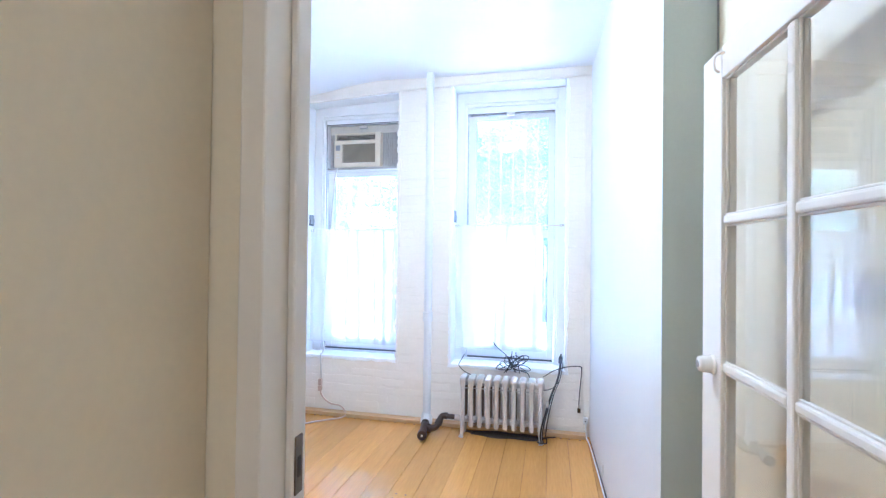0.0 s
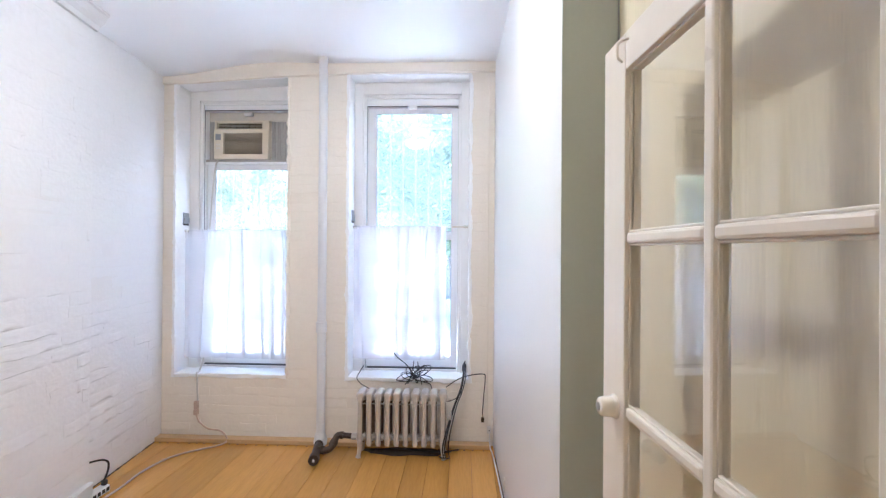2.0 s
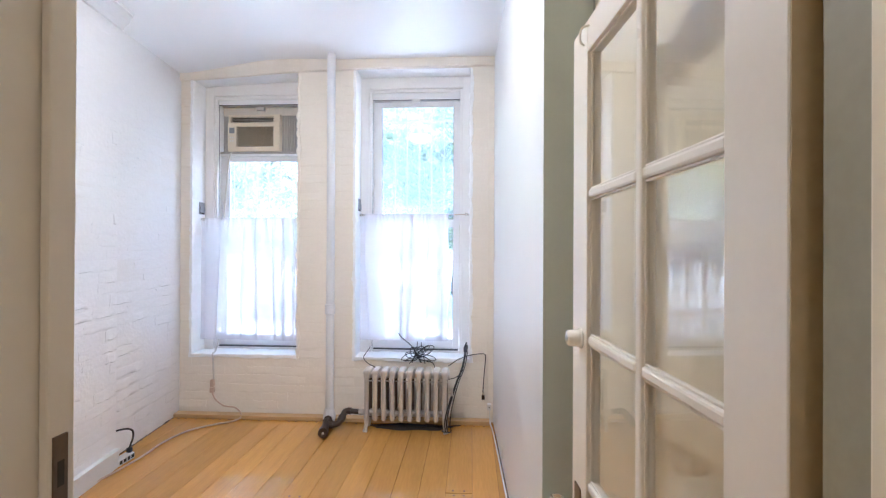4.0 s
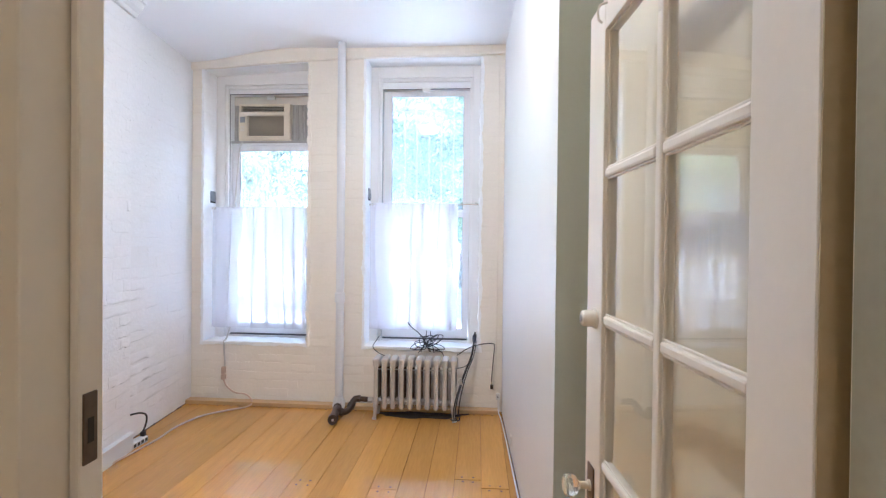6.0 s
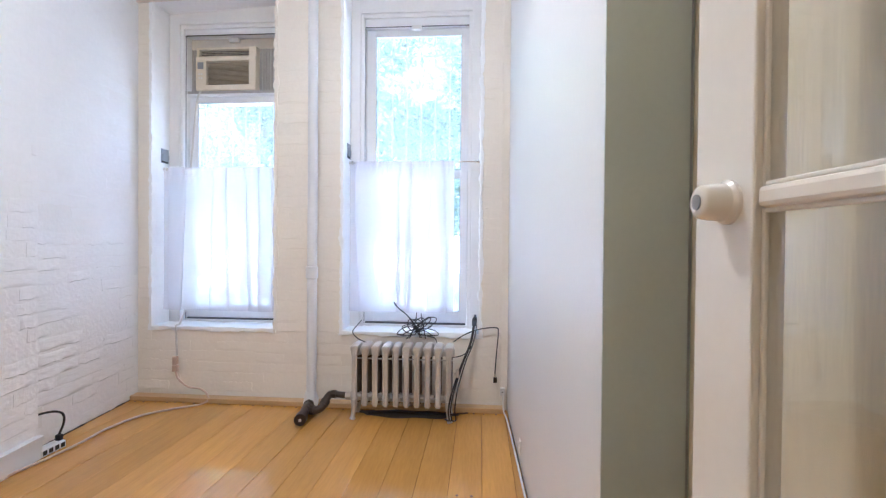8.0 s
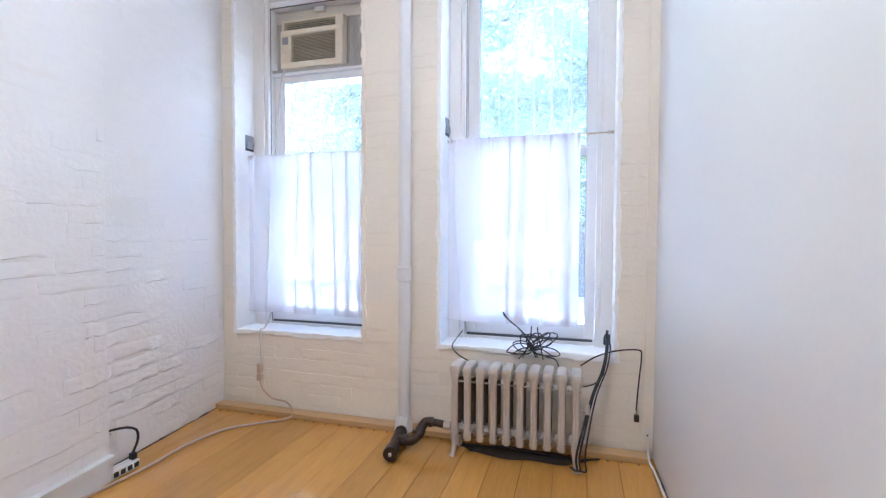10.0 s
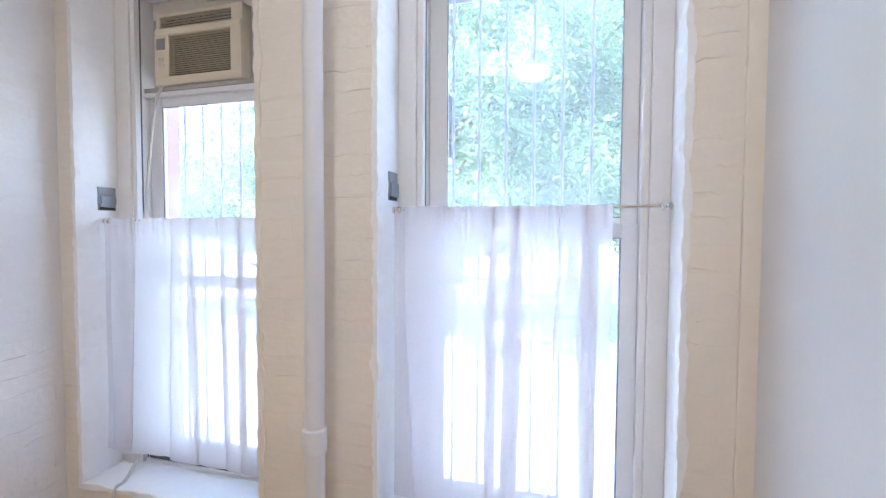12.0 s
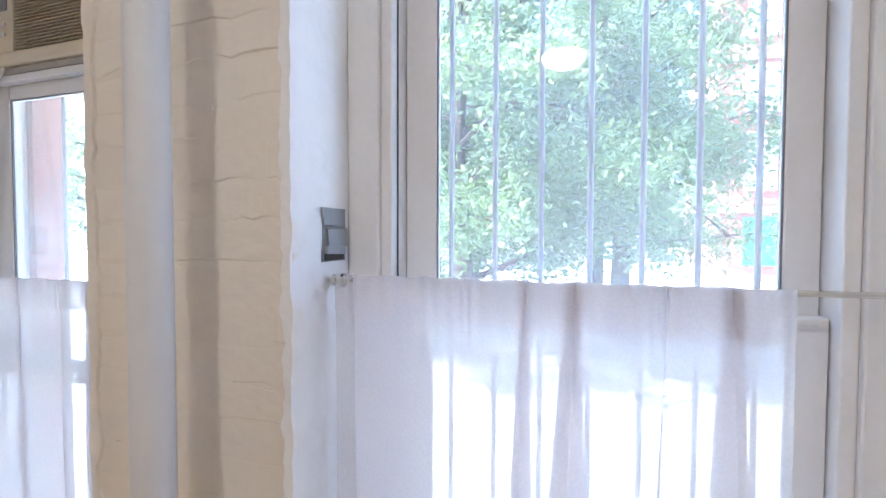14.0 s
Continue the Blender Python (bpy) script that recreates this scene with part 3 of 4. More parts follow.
# ---- curtains ----
def cafe_curtain(x0, x1, zt, zb, y, xa, xb, seed):
    """A gathered voile on a thin rod from xa to xb; the cloth hangs from x0 to x1."""
    rnd = random.Random(seed)
    r = thing("curtain_rod", "thin nickel tension rod across the window reveal", "curtain rod", "curtain rods", at=(xa, y, zt))
    bm = bmesh.new()
    tube(bm, [(0, 0, 0), (xb - xa, 0, 0.008)], 0.0045, 10)
    part("rod", bm, M_NICKEL, r, smooth=True)
    for xx, s in ((0.004, 1), (xb - xa - 0.004, -1)):
        bm = bmesh.new()
        lathe(bm, [(0.012, 0), (0.012, 0.006), (0.007, 0.010), (0.007, 0.016), (0.013, 0.02), (0.014, 0.027), (0.008, 0.032)], 16, pose(xx, 0, 0.008 * (s < 0), 0, 90 * s, 0))
        part("finial", bm, M_NICKEL, r, smooth=True)
    n, rows = 420, 26
    W = x1 - x0
    pleats = 4.6 * W / 0.8
    ph = [rnd.uniform(0, 6.28) for _ in range(6)]

    def hang(u, v):
        """A point of the cloth: u along the rod, v from the rod down; the pleats fold over one another."""
        a = 2 * math.pi * (pleats * u + 0.55 * math.sin(7.0 * u + ph[0]) + 0.25 * math.sin(17.0 * u + ph[3]) + 0.30 * v * math.sin(7.0 * u + ph[1]))
        fold = (0.62 + 0.6 * noise.noise(Vector((u * 6.0, 0.3 * v, seed)))) * min(1.0, 0.6 + v)
        x = x0 + u * W + fold * 2.3 * W / (2 * math.pi * pleats) * math.sin(a) * min(1, u * 14, (1 - u) * 14)
        y_ = 0.007 + 0.016 * fold * math.cos(a) + 0.012 * v * noise.noise(Vector((u * 4, v * 2, seed + 9)))
        return x - x0, -y_ - 0.002 * math.sin(2 * math.pi * 31 * u + 5 * math.sin(7 * u)) * max(0.0, 1 - v * 9)

    def cloth(name, za, zb_, rows_, off):
        bm = bmesh.new()
        rings = []
        for j in range(rows_ + 1):
            z = za + (zb_ - za) * j / rows_
            v = max(0.0, (zt - z) / (zt - zb))
            row = []
            for i in range(n + 1):
                px, py = hang(i / n, v)
                row.append(bm.verts.new((px, py - off, z - zb + (0.0018 * math.sin(90 * i / n + ph[5]) if j in (0, rows_) else 0))))
            rings.append(row)
        for a, b in zip(rings, rings[1:]):
            for k in range(n):
                bm.faces.new((a[k], a[k + 1], b[k + 1], b[k]))
        return bm
    c = thing("cafe_curtain", "sheer white voile half curtain gathered on a rod", "curtain", "half curtains", at=(x0, y, zb))
    part("cloth", cloth("cloth", zt + 0.012, zb, rows, 0.0), M_SHEER, c, smooth=True)
    part("heading", cloth("heading", zt + 0.01, zt - 0.06, 4, 0.003), M_SHEER, c, smooth=True)
    part("hem", cloth("hem", zb + 0.05, zb, 2, 0.003), M_SHEER, c, smooth=True)


cafe_curtain(-0.712, 0.045, 1.706, 0.635, 4.912, -0.722, 0.224, 3)
cafe_curtain(-2.125, -1.235, 1.668, 0.62, 4.912, -2.134, -1.231, 8)


# ---- air conditioner ----
def air_conditioner():
    a = thing("air_conditioner", "cream window air conditioner with louvred grille", "air conditioner", at=(-1.964, 5.038, 2.292))
    W, D, H = 0.478, 0.45, 0.335
    bm = bmesh.new()
    box(bm, 0.012, W - 0.012, 0.07, D, 0.01, H - 0.01, bevel=0.006)
    part("cabinet", bm, M_ACBODY, a)
    # front bezel round the grille and vent
    bm = bmesh.new()
    box(bm, 0, W, 0, 0.075, 0, 0.045, bevel=0.008)
    box(bm, 0, 0.082, 0.001, 0.075, 0.04, 0.232, bevel=0.003)
    box(bm, W - 0.055, W, 0.001, 0.075, 0.04, 0.232, bevel=0.003)
    box(bm, 0, W, 0, 0.075, 0.225, 0.262, bevel=0.008)
    part("front_panel", bm, M_ACBODY, a)
    bm = bmesh.new()
    box(bm, 0, 0.02, 0.012, 0.075, 0.255, H, bevel=0.004)
    box(bm, W - 0.06, W, 0.012, 0.075, 0.255, H, bevel=0.004)
    box(bm, 0, W, 0.014, 0.075, H - 0.018, H, bevel=0.004)
    part("vent_frame", bm, M_ACBODY, a)
    bm = bmesh.new()
    box(bm, 0.07, W - 0.04, 0.035, 0.04, 0.035, 0.235)
    box(bm, 0.015, W - 0.05, 0.05, 0.055, 0.25, H - 0.01)
    part("grille_backing", bm, M_DARK, a)
    bm = bmesh.new()
    box(bm, 0, W - 0.137, 0, 0.007, -0.0018, 0.0018)
    slat = mesh_of("slat", bm, M_GRILLE)
    for k in range(19):
        o = new("slat", slat)
        o.parent = a
        o.matrix_basis = pose(0.082, 0.006, 0.053 + 0.0094 * k, -8)
    for k in range(4):
        bm = bmesh.new()
        box(bm, 0.02, W - 0.06, 0.018, 0.034, 0.271 + 0.0125 * k, 0.2728 + 0.0125 * k)
        part("vent_louvre", bm, M_ACBODY, a)
    for k in range(7):
        bm = bmesh.new()
        box(bm, 0.07 + 0.055 * k, 0.0725 + 0.055 * k, 0.03, 0.05, 0.262, 0.318)
        part("vent_vane", bm, M_DARK, a)
    bm = bmesh.new()
    box(bm, 0.016, 0.062, -0.002, 0.002, 0.165, 0.215)
    part("display", bm, M_STEEL, a, "dark grey control display")
    for k in range(4):
        bm = bmesh.new()
        lathe(bm, [(0.006, 0), (0.006, 0.004), (0.004, 0.005)], 10, pose(0.03 + 0.02 * (k % 2), 0, 0.095 + 0.03 * (k // 2), 90))
        part("button", bm, M_PLASTIC, a)
    # accordion side curtains
    for xa, xb in ((-0.07, 0.016), (W - 0.016, W + 0.22)):
        bm = bmesh.new()
        n = max(4, int((xb - xa) / 0.011))
        pts = [(xa + (xb - xa) * i / n, 0.062 + 0.008 * (i % 2)) for i in range(n + 1)]
        for (p, q), (r, s) in zip(pts, pts[1:]):
            vv = [bm.verts.new(c) for c in ((p, q, 0.0), (r, s, 0.0), (r, s, H), (p, q, H))]
            bm.faces.new(vv)
        part("accordion_panel", bm, M_ACSIDE, a, "grey pleated side panel")
    bm = bmesh.new()
    box(bm, -0.07, W + 0.22, 0.06, 0.076, H, 0.413)
    part("top_panel", bm, M_ACSURR, a, "taupe filler panel")
    for za, zb in ((-0.022, -0.003), (-0.044, -0.024)):
        bm = bmesh.new()
        box(bm, -0.07, W + 0.22, 0.005, 0.04, za, zb, bevel=0.002)
        part("bottom_rail", bm, M_ACSIDE if za > -0.03 else M_ALU, a)
    bm = bmesh.new()
    box(bm, 0.25, 0.325, 0.027, 0.06, 0.380, 0.412, bevel=0.004)
    part("latch", bm, M_PLASTIC, a)


air_conditioner()


def cable(name, pts, r, material, label, category="cable", n=8):
    bm = bmesh.new()
    tube(bm, smooth_path(pts, n), r, 7)
    return solid(name, bm, material, label, category, smooth=True)


cable("appliance_cable", [(-1.925, 5.04, 2.287), (-1.935, 5.012, 2.2), (-1.945, 4.98, 1.9), (-1.958, 4.955, 1.5), (-1.97, 4.947, 1.0), (-1.975, 4.945, 0.66), (-1.965, 4.86, 0.53), (-1.955, 4.80, 0.52), (-1.94, 4.776, 0.48), (-1.925, 4.765, 0.30)], 0.007, M_APPCORD, "pale grey cord hanging from the air conditioner")
plug = thing("plug", "beige plug joined to an extension cord", "plug", at=(-1.93, 4.755, 0.25))
bm = bmesh.new()
box(bm, -0.016, 0.016, -0.016, 0.016, 0.0, 0.06, bevel=0.006)
part("plug_body", bm, M_CORD, plug)
bm = bmesh.new()
box(bm, -0.018, 0.018, -0.016, 0.014, -0.05, -0.002, bevel=0.006)
part("socket_body", bm, M_CORD, plug)
cable("extension_cord", [(-1.93, 4.755, 0.205), (-1.90, 4.745, 0.15), (-1.82, 4.735, 0.10), (-1.72, 4.735, 0.085), (-1.66, 4.72, 0.03), (-1.68, 4.66, 0.008), (-1.80, 4.56, 0.008), (-1.93, 4.42, 0.008), (-1.98, 4.2, 0.008), (-1.97, 4.0, 0.008), (-1.98, 3.8, 0.008), (-2.0, 3.6, 0.008), (-1.97, 3.4, 0.008), (-1.9, 3.1, 0.008), (-1.85, 2.6, 0.008)], 0.0065, M_CORD, "beige extension cord lying along the floor")

# power strip by the chimney breast
ps = thing("power_strip", "white power strip with a black plug in it", "power strip", at=(-2.047, 3.875, 0.0))
bm = bmesh.new()
box(bm, -0.03, 0.028, -0.06, 0.09, 0.0, 0.042, bevel=0.008)
part("strip_body", bm, M_PLASTIC, ps)
for k in range(4):
    bm = bmesh.new()
    box(bm, 0.0272, 0.0292, -0.048 + 0.035 * k, -0.024 + 0.035 * k, 0.009, 0.033, bevel=0.0005)
    part("socket", bm, M_DARK, ps)
bm = bmesh.new()
box(bm, -0.012, 0.018, 0.058, 0.085, 0.042, 0.075, bevel=0.006)
part("black_plug", bm, M_CABLE, ps)
cable("black_lead", [(-2.045, 3.945, 0.07), (-2.035, 3.965, 0.13), (-2.033, 3.96, 0.18), (-2.045, 3.93, 0.205), (-2.075, 3.90, 0.208), (-2.128, 3.88, 0.195)], 0.006, M_CABLE, "black lead arching from the power strip to the wall")


# ---- radiator ----
def radiator():
    r = thing("radiator", "old cast iron radiator painted silver grey under the window", "radiator", at=(-0.60, 4.50, 0.0))
    S, N, H = 0.0675, 10, 0.475
    bm = bmesh.new()
    tubes = []
    for dx in (-0.0065, 0.0065):
        tb = bmesh.new()
        tube(tb, [(dx * 0.6, 0, 0.085), (dx, 0, 0.10), (dx, 0, 0.13), (dx, 0, 0.40), (dx * 1.25, 0, 0.43), (dx * 1.15, 0, 0.458), (dx * 0.6, 0, 0.474)], [0.008, 0.0155, 0.0112, 0.0112, 0.0155, 0.015, 0.008], 10)
        me = mesh_of("tube", tb, M_RAD, True)
        tb = bmesh.new()
        tube(tb, [(dx, 0, 0.09), (dx, 0, 0.13), (dx, 0, 0.40), (dx, 0, 0.44)], [0.013, 0.0112, 0.0112, 0.013], 10)
        back = mesh_of("tube", tb, M_RADBACK, True)
        tubes.append((me, back))
    box(bm, -0.0275, 0.0275, 0.010, 0.172, 0.428, 0.476, bevel=0.017)
    hub = bmesh.new()
    for zz, rr, bm_ in ((0.125, 0.024, hub), (0.425, 0.026, bm)):
        tube(bm_, [(-S * 0.49, 0.09, zz), (-0.012, 0.09, zz), (0.012, 0.09, zz), (S * 0.49, 0.09, zz)], [rr * 0.85, rr * 1.2, rr * 1.2, rr * 0.85], 14)
        tube(bm_, [(0, 0.02, zz), (0, 0.16, zz)], rr * 0.85, 10)
    hub = mesh_of("lower_hub", hub, M_RAD, True)
    sec = mesh_of("section", bm, M_RAD, True)
    for k in range(N):
        o = new("section", sec)
        o.parent = r
        o.location = (S * (k + 0.5), 0, 0)
        new("lower_hub", hub).parent = o
        for yy in (0.026, 0.09, 0.154):
            for me in tubes:
                c = new("tube", me[0] if yy < 0.05 else me[1])
                c.parent = o
                c.location = (0, yy, 0)
    for k in (0, N - 1):
        for yy in (0.024, 0.156):
            bm = bmesh.new()
            x = S * (k + 0.5)
            tube(bm, [(x, yy, 0.13), (x, yy, 0.07), (x + (0.006 if k else -0.006), yy - 0.004, 0.02), (x + (0.01 if k else -0.01), yy - 0.006, 0.0)], [0.02, 0.016, 0.013, 0.019], 10)
            part("leg", bm, M_RAD, r, smooth=True)
    for zz in (0.135, 0.385):
        bm = bmesh.new()
        tube(bm, [(0.01, 0.052, zz), (S * N - 0.01, 0.052, zz)], 0.005, 8)
        part("tie_rod", bm, M_RAD, r, smooth=True)
    bm = bmesh.new()
    tube(bm, [(-0.002, 0.09, 0.125), (-0.04, 0.09, 0.125)], 0.026, 8)
    part("bushing", bm, M_RAD, r)
    bm = bmesh.new()
    tube(bm, [(S * N, 0.05, 0.30), (S * N + 0.02, 0.05, 0.30)], 0.008, 8)
    tube(bm, [(S * N + 0.02, 0.05, 0.28), (S * N + 0.02, 0.05, 0.33)], 0.011, 8)
    part("air_valve", bm, M_RAD, r)


radiator()

# riser pipe and feed
rp = thing("riser_pipe", "white painted heating riser pipe from floor to ceiling", "pipe", at=(-0.90, 4.665, 0.0))
bm = bmesh.new()
tube(bm, [(0, 0, 0.05), (0.002, 0, 1.5), (0.0, 0, 3.02)], 0.033, 20)
part("pipe", bm, M_WHITE, rp, smooth=True)
bm = bmesh.new()
tube(bm, [(0, 0, 0.885), (0, 0, 0.89), (0, 0, 0.965), (0, 0, 0.97)], [0.034, 0.041, 0.041, 0.034], 20)
part("coupling", bm, M_WHITE, rp, smooth=True)
bm = bmesh.new()
tube(bm, [(0, -0.012, 0.026), (0, -0.010, 0.038), (0, -0.004, 0.066), (0, 0, 0.10), (0, 0, 0.125)], [0.044, 0.052, 0.047, 0.043, 0.035], 12)
for v in bm.verts:
    v.co += Vector((1, 1, 1.6)) * 0.006 * noise.noise(v.co * 45)
part("collar", bm, M_WHITE, rp)

fv = thing("feed_valve", "rusty brown iron elbow and feed pipe to the radiator", "pipe", at=(-0.90, 4.60, 0.0))
bm = bmesh.new()
tube(bm, smooth_path([(0, 0.065, 0.05), (0.004, 0.03, 0.05), (0.018, -0.08, 0.052), (0.036, -0.18, 0.05), (0.044, -0.225, 0.05)], 5), 0.029, 14)
part("elbow", bm, M_IRON, fv, smooth=True)
bm = bmesh.new()
tube(bm, [(0.041, -0.21, 0.05), (0.05, -0.262, 0.05)], 0.0375, 14)
part("cap", bm, M_IRON, fv)
bm = bmesh.new()
tube(bm, [(0.05, -0.261, 0.05), (0.052, -0.273, 0.05)], 0.010, 4)
part("cap_square", bm, M_RAD, fv)
bm = bmesh.new()
tube(bm, smooth_path([(0.03, -0.10, 0.055), (0.09, -0.10, 0.055), (0.125, -0.085, 0.07), (0.14, -0.05, 0.105), (0.155, -0.015, 0.130), (0.19, -0.01, 0.133)], 5), 0.024, 14)
part("swing_elbow", bm, M_IRON, fv, smooth=True)
bm = bmesh.new()
tube(bm, [(0.131, -0.074, 0.08), (0.140, -0.05, 0.103)], 0.030, 14)
part("union_ring", bm, M_IRON, fv)
for pa, pb, r, n in (((0.004, 0.012, 0.05), (0.008, -0.012, 0.051), 0.035, 8), ((0.052, -0.10, 0.055), (0.078, -0.10, 0.055), 0.031, 8), ((0.172, -0.011, 0.133), (0.196, -0.01, 0.133), 0.029, 6)):
    bm = bmesh.new()
    tube(bm, [pa, pb], r, n)
    part("pipe_nut", bm, M_IRON, fv)
bm = bmesh.new()
tube(bm, [(0.18, -0.01, 0.133), (0.262, -0.01, 0.128)], 0.02, 14)
part("feed_pipe", bm, M_IRON, fv, smooth=True)

# loose cables on the radiator and sill
rnd = random.Random(5)
for k in range(11):
    # each loop leaves the tie, swings out and comes back to it
    c = Vector((-0.195, 4.755, 0.535))
    a0 = (-0.15, 3.3, 1.1, 0.75, 2.9, 0.45, 2.2, -0.35, 3.6, 1.6, 0.6)[k]
    ra = (0.15, 0.13, 0.10, 0.14, 0.10, 0.12, 0.09, 0.13, 0.12, 0.08, 0.16)[k]
    wd = rnd.uniform(0.018, 0.035)
    pts = []
    for i in range(9):
        f_ = i / 8 * 2 * math.pi
        along, across = ra * 0.5 * (1 - math.cos(f_)), wd * math.sin(f_)
        pts.append((c.x + along * math.cos(a0) - across * math.sin(a0) + rnd.uniform(-0.006, 0.006), c.y + rnd.uniform(-0.012, 0.012) - 0.02 * math.sin(f_ / 2), max(0.505, c.z + along * math.sin(a0) + across * math.cos(a0))))
    cable("cable_loop", pts, 0.0032, M_CABLE, "loop of a tangled black cable on the sill", n=5)
for pts in ([(-0.16, 4.73, 0.49), (-0.19, 4.72, 0.56), (-0.25, 4.71, 0.64), (-0.31, 4.70, 0.69), (-0.345, 4.70, 0.735)],
            [(-0.17, 4.735, 0.49), (-0.20, 4.73, 0.56), (-0.255, 4.72, 0.64), (-0.33, 4.71, 0.705), (-0.345, 4.70, 0.735)],
            [(-0.24, 4.73, 0.485), (-0.215, 4.73, 0.55), (-0.20, 4.74, 0.61), (-0.195, 4.74, 0.66)],
            [(-0.13, 4.72, 0.485), (-0.145, 4.73, 0.55), (-0.16, 4.74, 0.62), (-0.165, 4.745, 0.655)],
            [(-0.26, 4.72, 0.48), (-0.22, 4.74, 0.53), (-0.19, 4.75, 0.57), (-0.15, 4.75, 0.60)],
            [(-0.64, 5.02, 0.56), (-0.645, 4.90, 0.54), (-0.65, 4.785, 0.51), (-0.60, 4.72, 0.48), (-0.53, 4.68, 0.46)]):
    cable("loose_cable", pts, 0.0034, M_CABLE, "loose end of a thin black cable")
for dx, dy, r in ((0, 0, 0.0055), (0.007, -0.006, 0.005), (0.02, 0.003, 0.0042)):
    cable("cable_drop", [(0.20 + dx * 0.3, 4.93, 0.62), (0.195 + dx * 0.3, 4.87, 0.60), (0.19 + dx, 4.775 + dy, 0.56), (0.17 + dx, 4.72 + dy, 0.46), (0.12 + dx, 4.66, 0.34), (0.07 + dx * 1.5, 4.475 + dy, 0.22), (0.045 + dx * 2, 4.465 + dy, 0.10), (0.05 + dx * 2, 4.48, 0.03), (0.02 + dx, 4.54, 0.012)], r, M_CABLE, "black cable falling beside the radiator")
for k in range(5):
    pts = [(0.197 + 0.014 * math.cos(1.3 * k + 0.9 * i), 4.885 - 0.035 * i / 7 + 0.012 * math.sin(2.1 * k + i), 0.585 + 0.026 * math.sin(1.7 * k + 0.9 * i)) for i in range(8)]
    cable("cable_curl", pts, 0.0038, M_CABLE, "curled black cable in the corner of the sill", n=4)
cable("loose_cable", [(-0.12, 4.74, 0.50), (-0.06, 4.70, 0.49), (-0.03, 4.66, 0.41), (0.05, 4.64, 0.385), (0.13, 4.66, 0.40), (0.18, 4.72, 0.44)], 0.0034, M_CABLE, "loose end of a thin black cable")
cable("coax_cable", [(0.06, 4.70, 0.475), (0.14, 4.74, 0.52), (0.24, 4.75, 0.555), (0.345, 4.755, 0.565), (0.36, 4.76, 0.53), (0.352, 4.765, 0.42), (0.345, 4.765, 0.33), (0.34, 4.765, 0.25)], 0.004, M_CABLE, "black coaxial cable hanging beside the corner")
cs = thing("cable_splitter", "small dark metal cable connector on the wall", "connector", at=(0.342, 4.765, 0.19))
bm = bmesh.new()
box(bm, -0.012, 0.012, -0.01, 0.012, 0.0, 0.035, bevel=0.002)
part("body", bm, M_IRON, cs)
bm = bmesh.new()
tube(bm, [(0, 0, 0.035), (0, 0, 0.06)], 0.006, 8)
part("connector", bm, M_NICKEL, cs)
cable("white_conduit", [(0.395, 4.745, 0.12), (0.395, 4.735, 0.07), (0.398, 4.69, 0.02), (0.412, 4.6, 0.007), (0.427, 4.2, 0.007), (0.438, 3.8, 0.007), (0.449, 3.4, 0.007), (0.46, 2.9, 0.007), (0.466, 2.6, 0.007)], 0.0048, M_PLASTIC, "white cable run along the foot of the partition", "cable")
cable("dust_cable", [(-0.50, 4.62, 0.012), (-0.35, 4.66, 0.012), (-0.15, 4.64, 0.012), (0.0, 4.62, 0.012), (0.08, 4.64, 0.012), (0.16, 4.67, 0.012)], 0.005, M_CABLE, "dark cable lying under the radiator")

# dark sheet under the radiator: dust, with the radiator's shadow painted in as black
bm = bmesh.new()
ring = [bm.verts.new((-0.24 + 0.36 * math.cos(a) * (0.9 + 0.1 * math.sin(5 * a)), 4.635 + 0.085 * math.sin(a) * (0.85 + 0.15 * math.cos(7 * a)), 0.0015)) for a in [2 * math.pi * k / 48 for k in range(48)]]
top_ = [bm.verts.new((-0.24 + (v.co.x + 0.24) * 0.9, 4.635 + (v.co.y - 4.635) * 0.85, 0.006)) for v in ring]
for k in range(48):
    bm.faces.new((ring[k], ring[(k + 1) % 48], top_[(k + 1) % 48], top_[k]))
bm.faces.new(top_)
solid("dust", bm, M_DIRTSHADE, "black sheet of dust and painted shadow under the radiator", "dust", "stuff")

# wall outlet low on the partition
wo = thing("wall_outlet", "small white outlet plate low on the partition", "outlet", at=(0.4465, 3.99, 0.06))
bm = bmesh.new()
box(bm, -0.006, 0.004, -0.022, 0.022, 0, 0.07, bevel=0.002)
part("plate", bm, M_PLASTIC, wo)
for z in (0.02, 0.05):
    bm = bmesh.new()
    box(bm, -0.0075, -0.0055, -0.010, 0.010, z - 0.009, z + 0.009)
    part("socket", bm, M_PLASTIC, wo)
# blank plate that the black lead runs to
wp = thing("wall_plate", "white blank cover plate low on the brick wall", "wall plate", at=(left_far(3.90), 3.90, 0.115))
wp.rotation_euler = (0, 0, math.atan(SLOPE_FAR))
bm = bmesh.new()
box(bm, 0.0, 0.016, -0.04, 0.04, 0, 0.115, bevel=0.003)
part("plate", bm, M_PLASTIC, wp)
bm = bmesh.new()
lathe(bm, [(0.004, 0), (0.004, 0.002), (0.002, 0.003)], 8, pose(0.0155, 0, 0.0575, 0, 90, 0))
part("screw", bm, M_NICKEL, wp)
cb = thing("cable_box", "small white cable junction in the corner", "cable box", at=(0.392, 4.755, 0.11))
bm = bmesh.new()
box(bm, -0.016, 0.016, -0.014, 0.014, 0, 0.05, bevel=0.004)
part("cover", bm, M_PLASTIC, cb)
bm = bmesh.new()
box(bm, -0.004, 0.004, -0.0155, -0.0135, 0.02, 0.028)
part("screw", bm, M_DARK, cb)

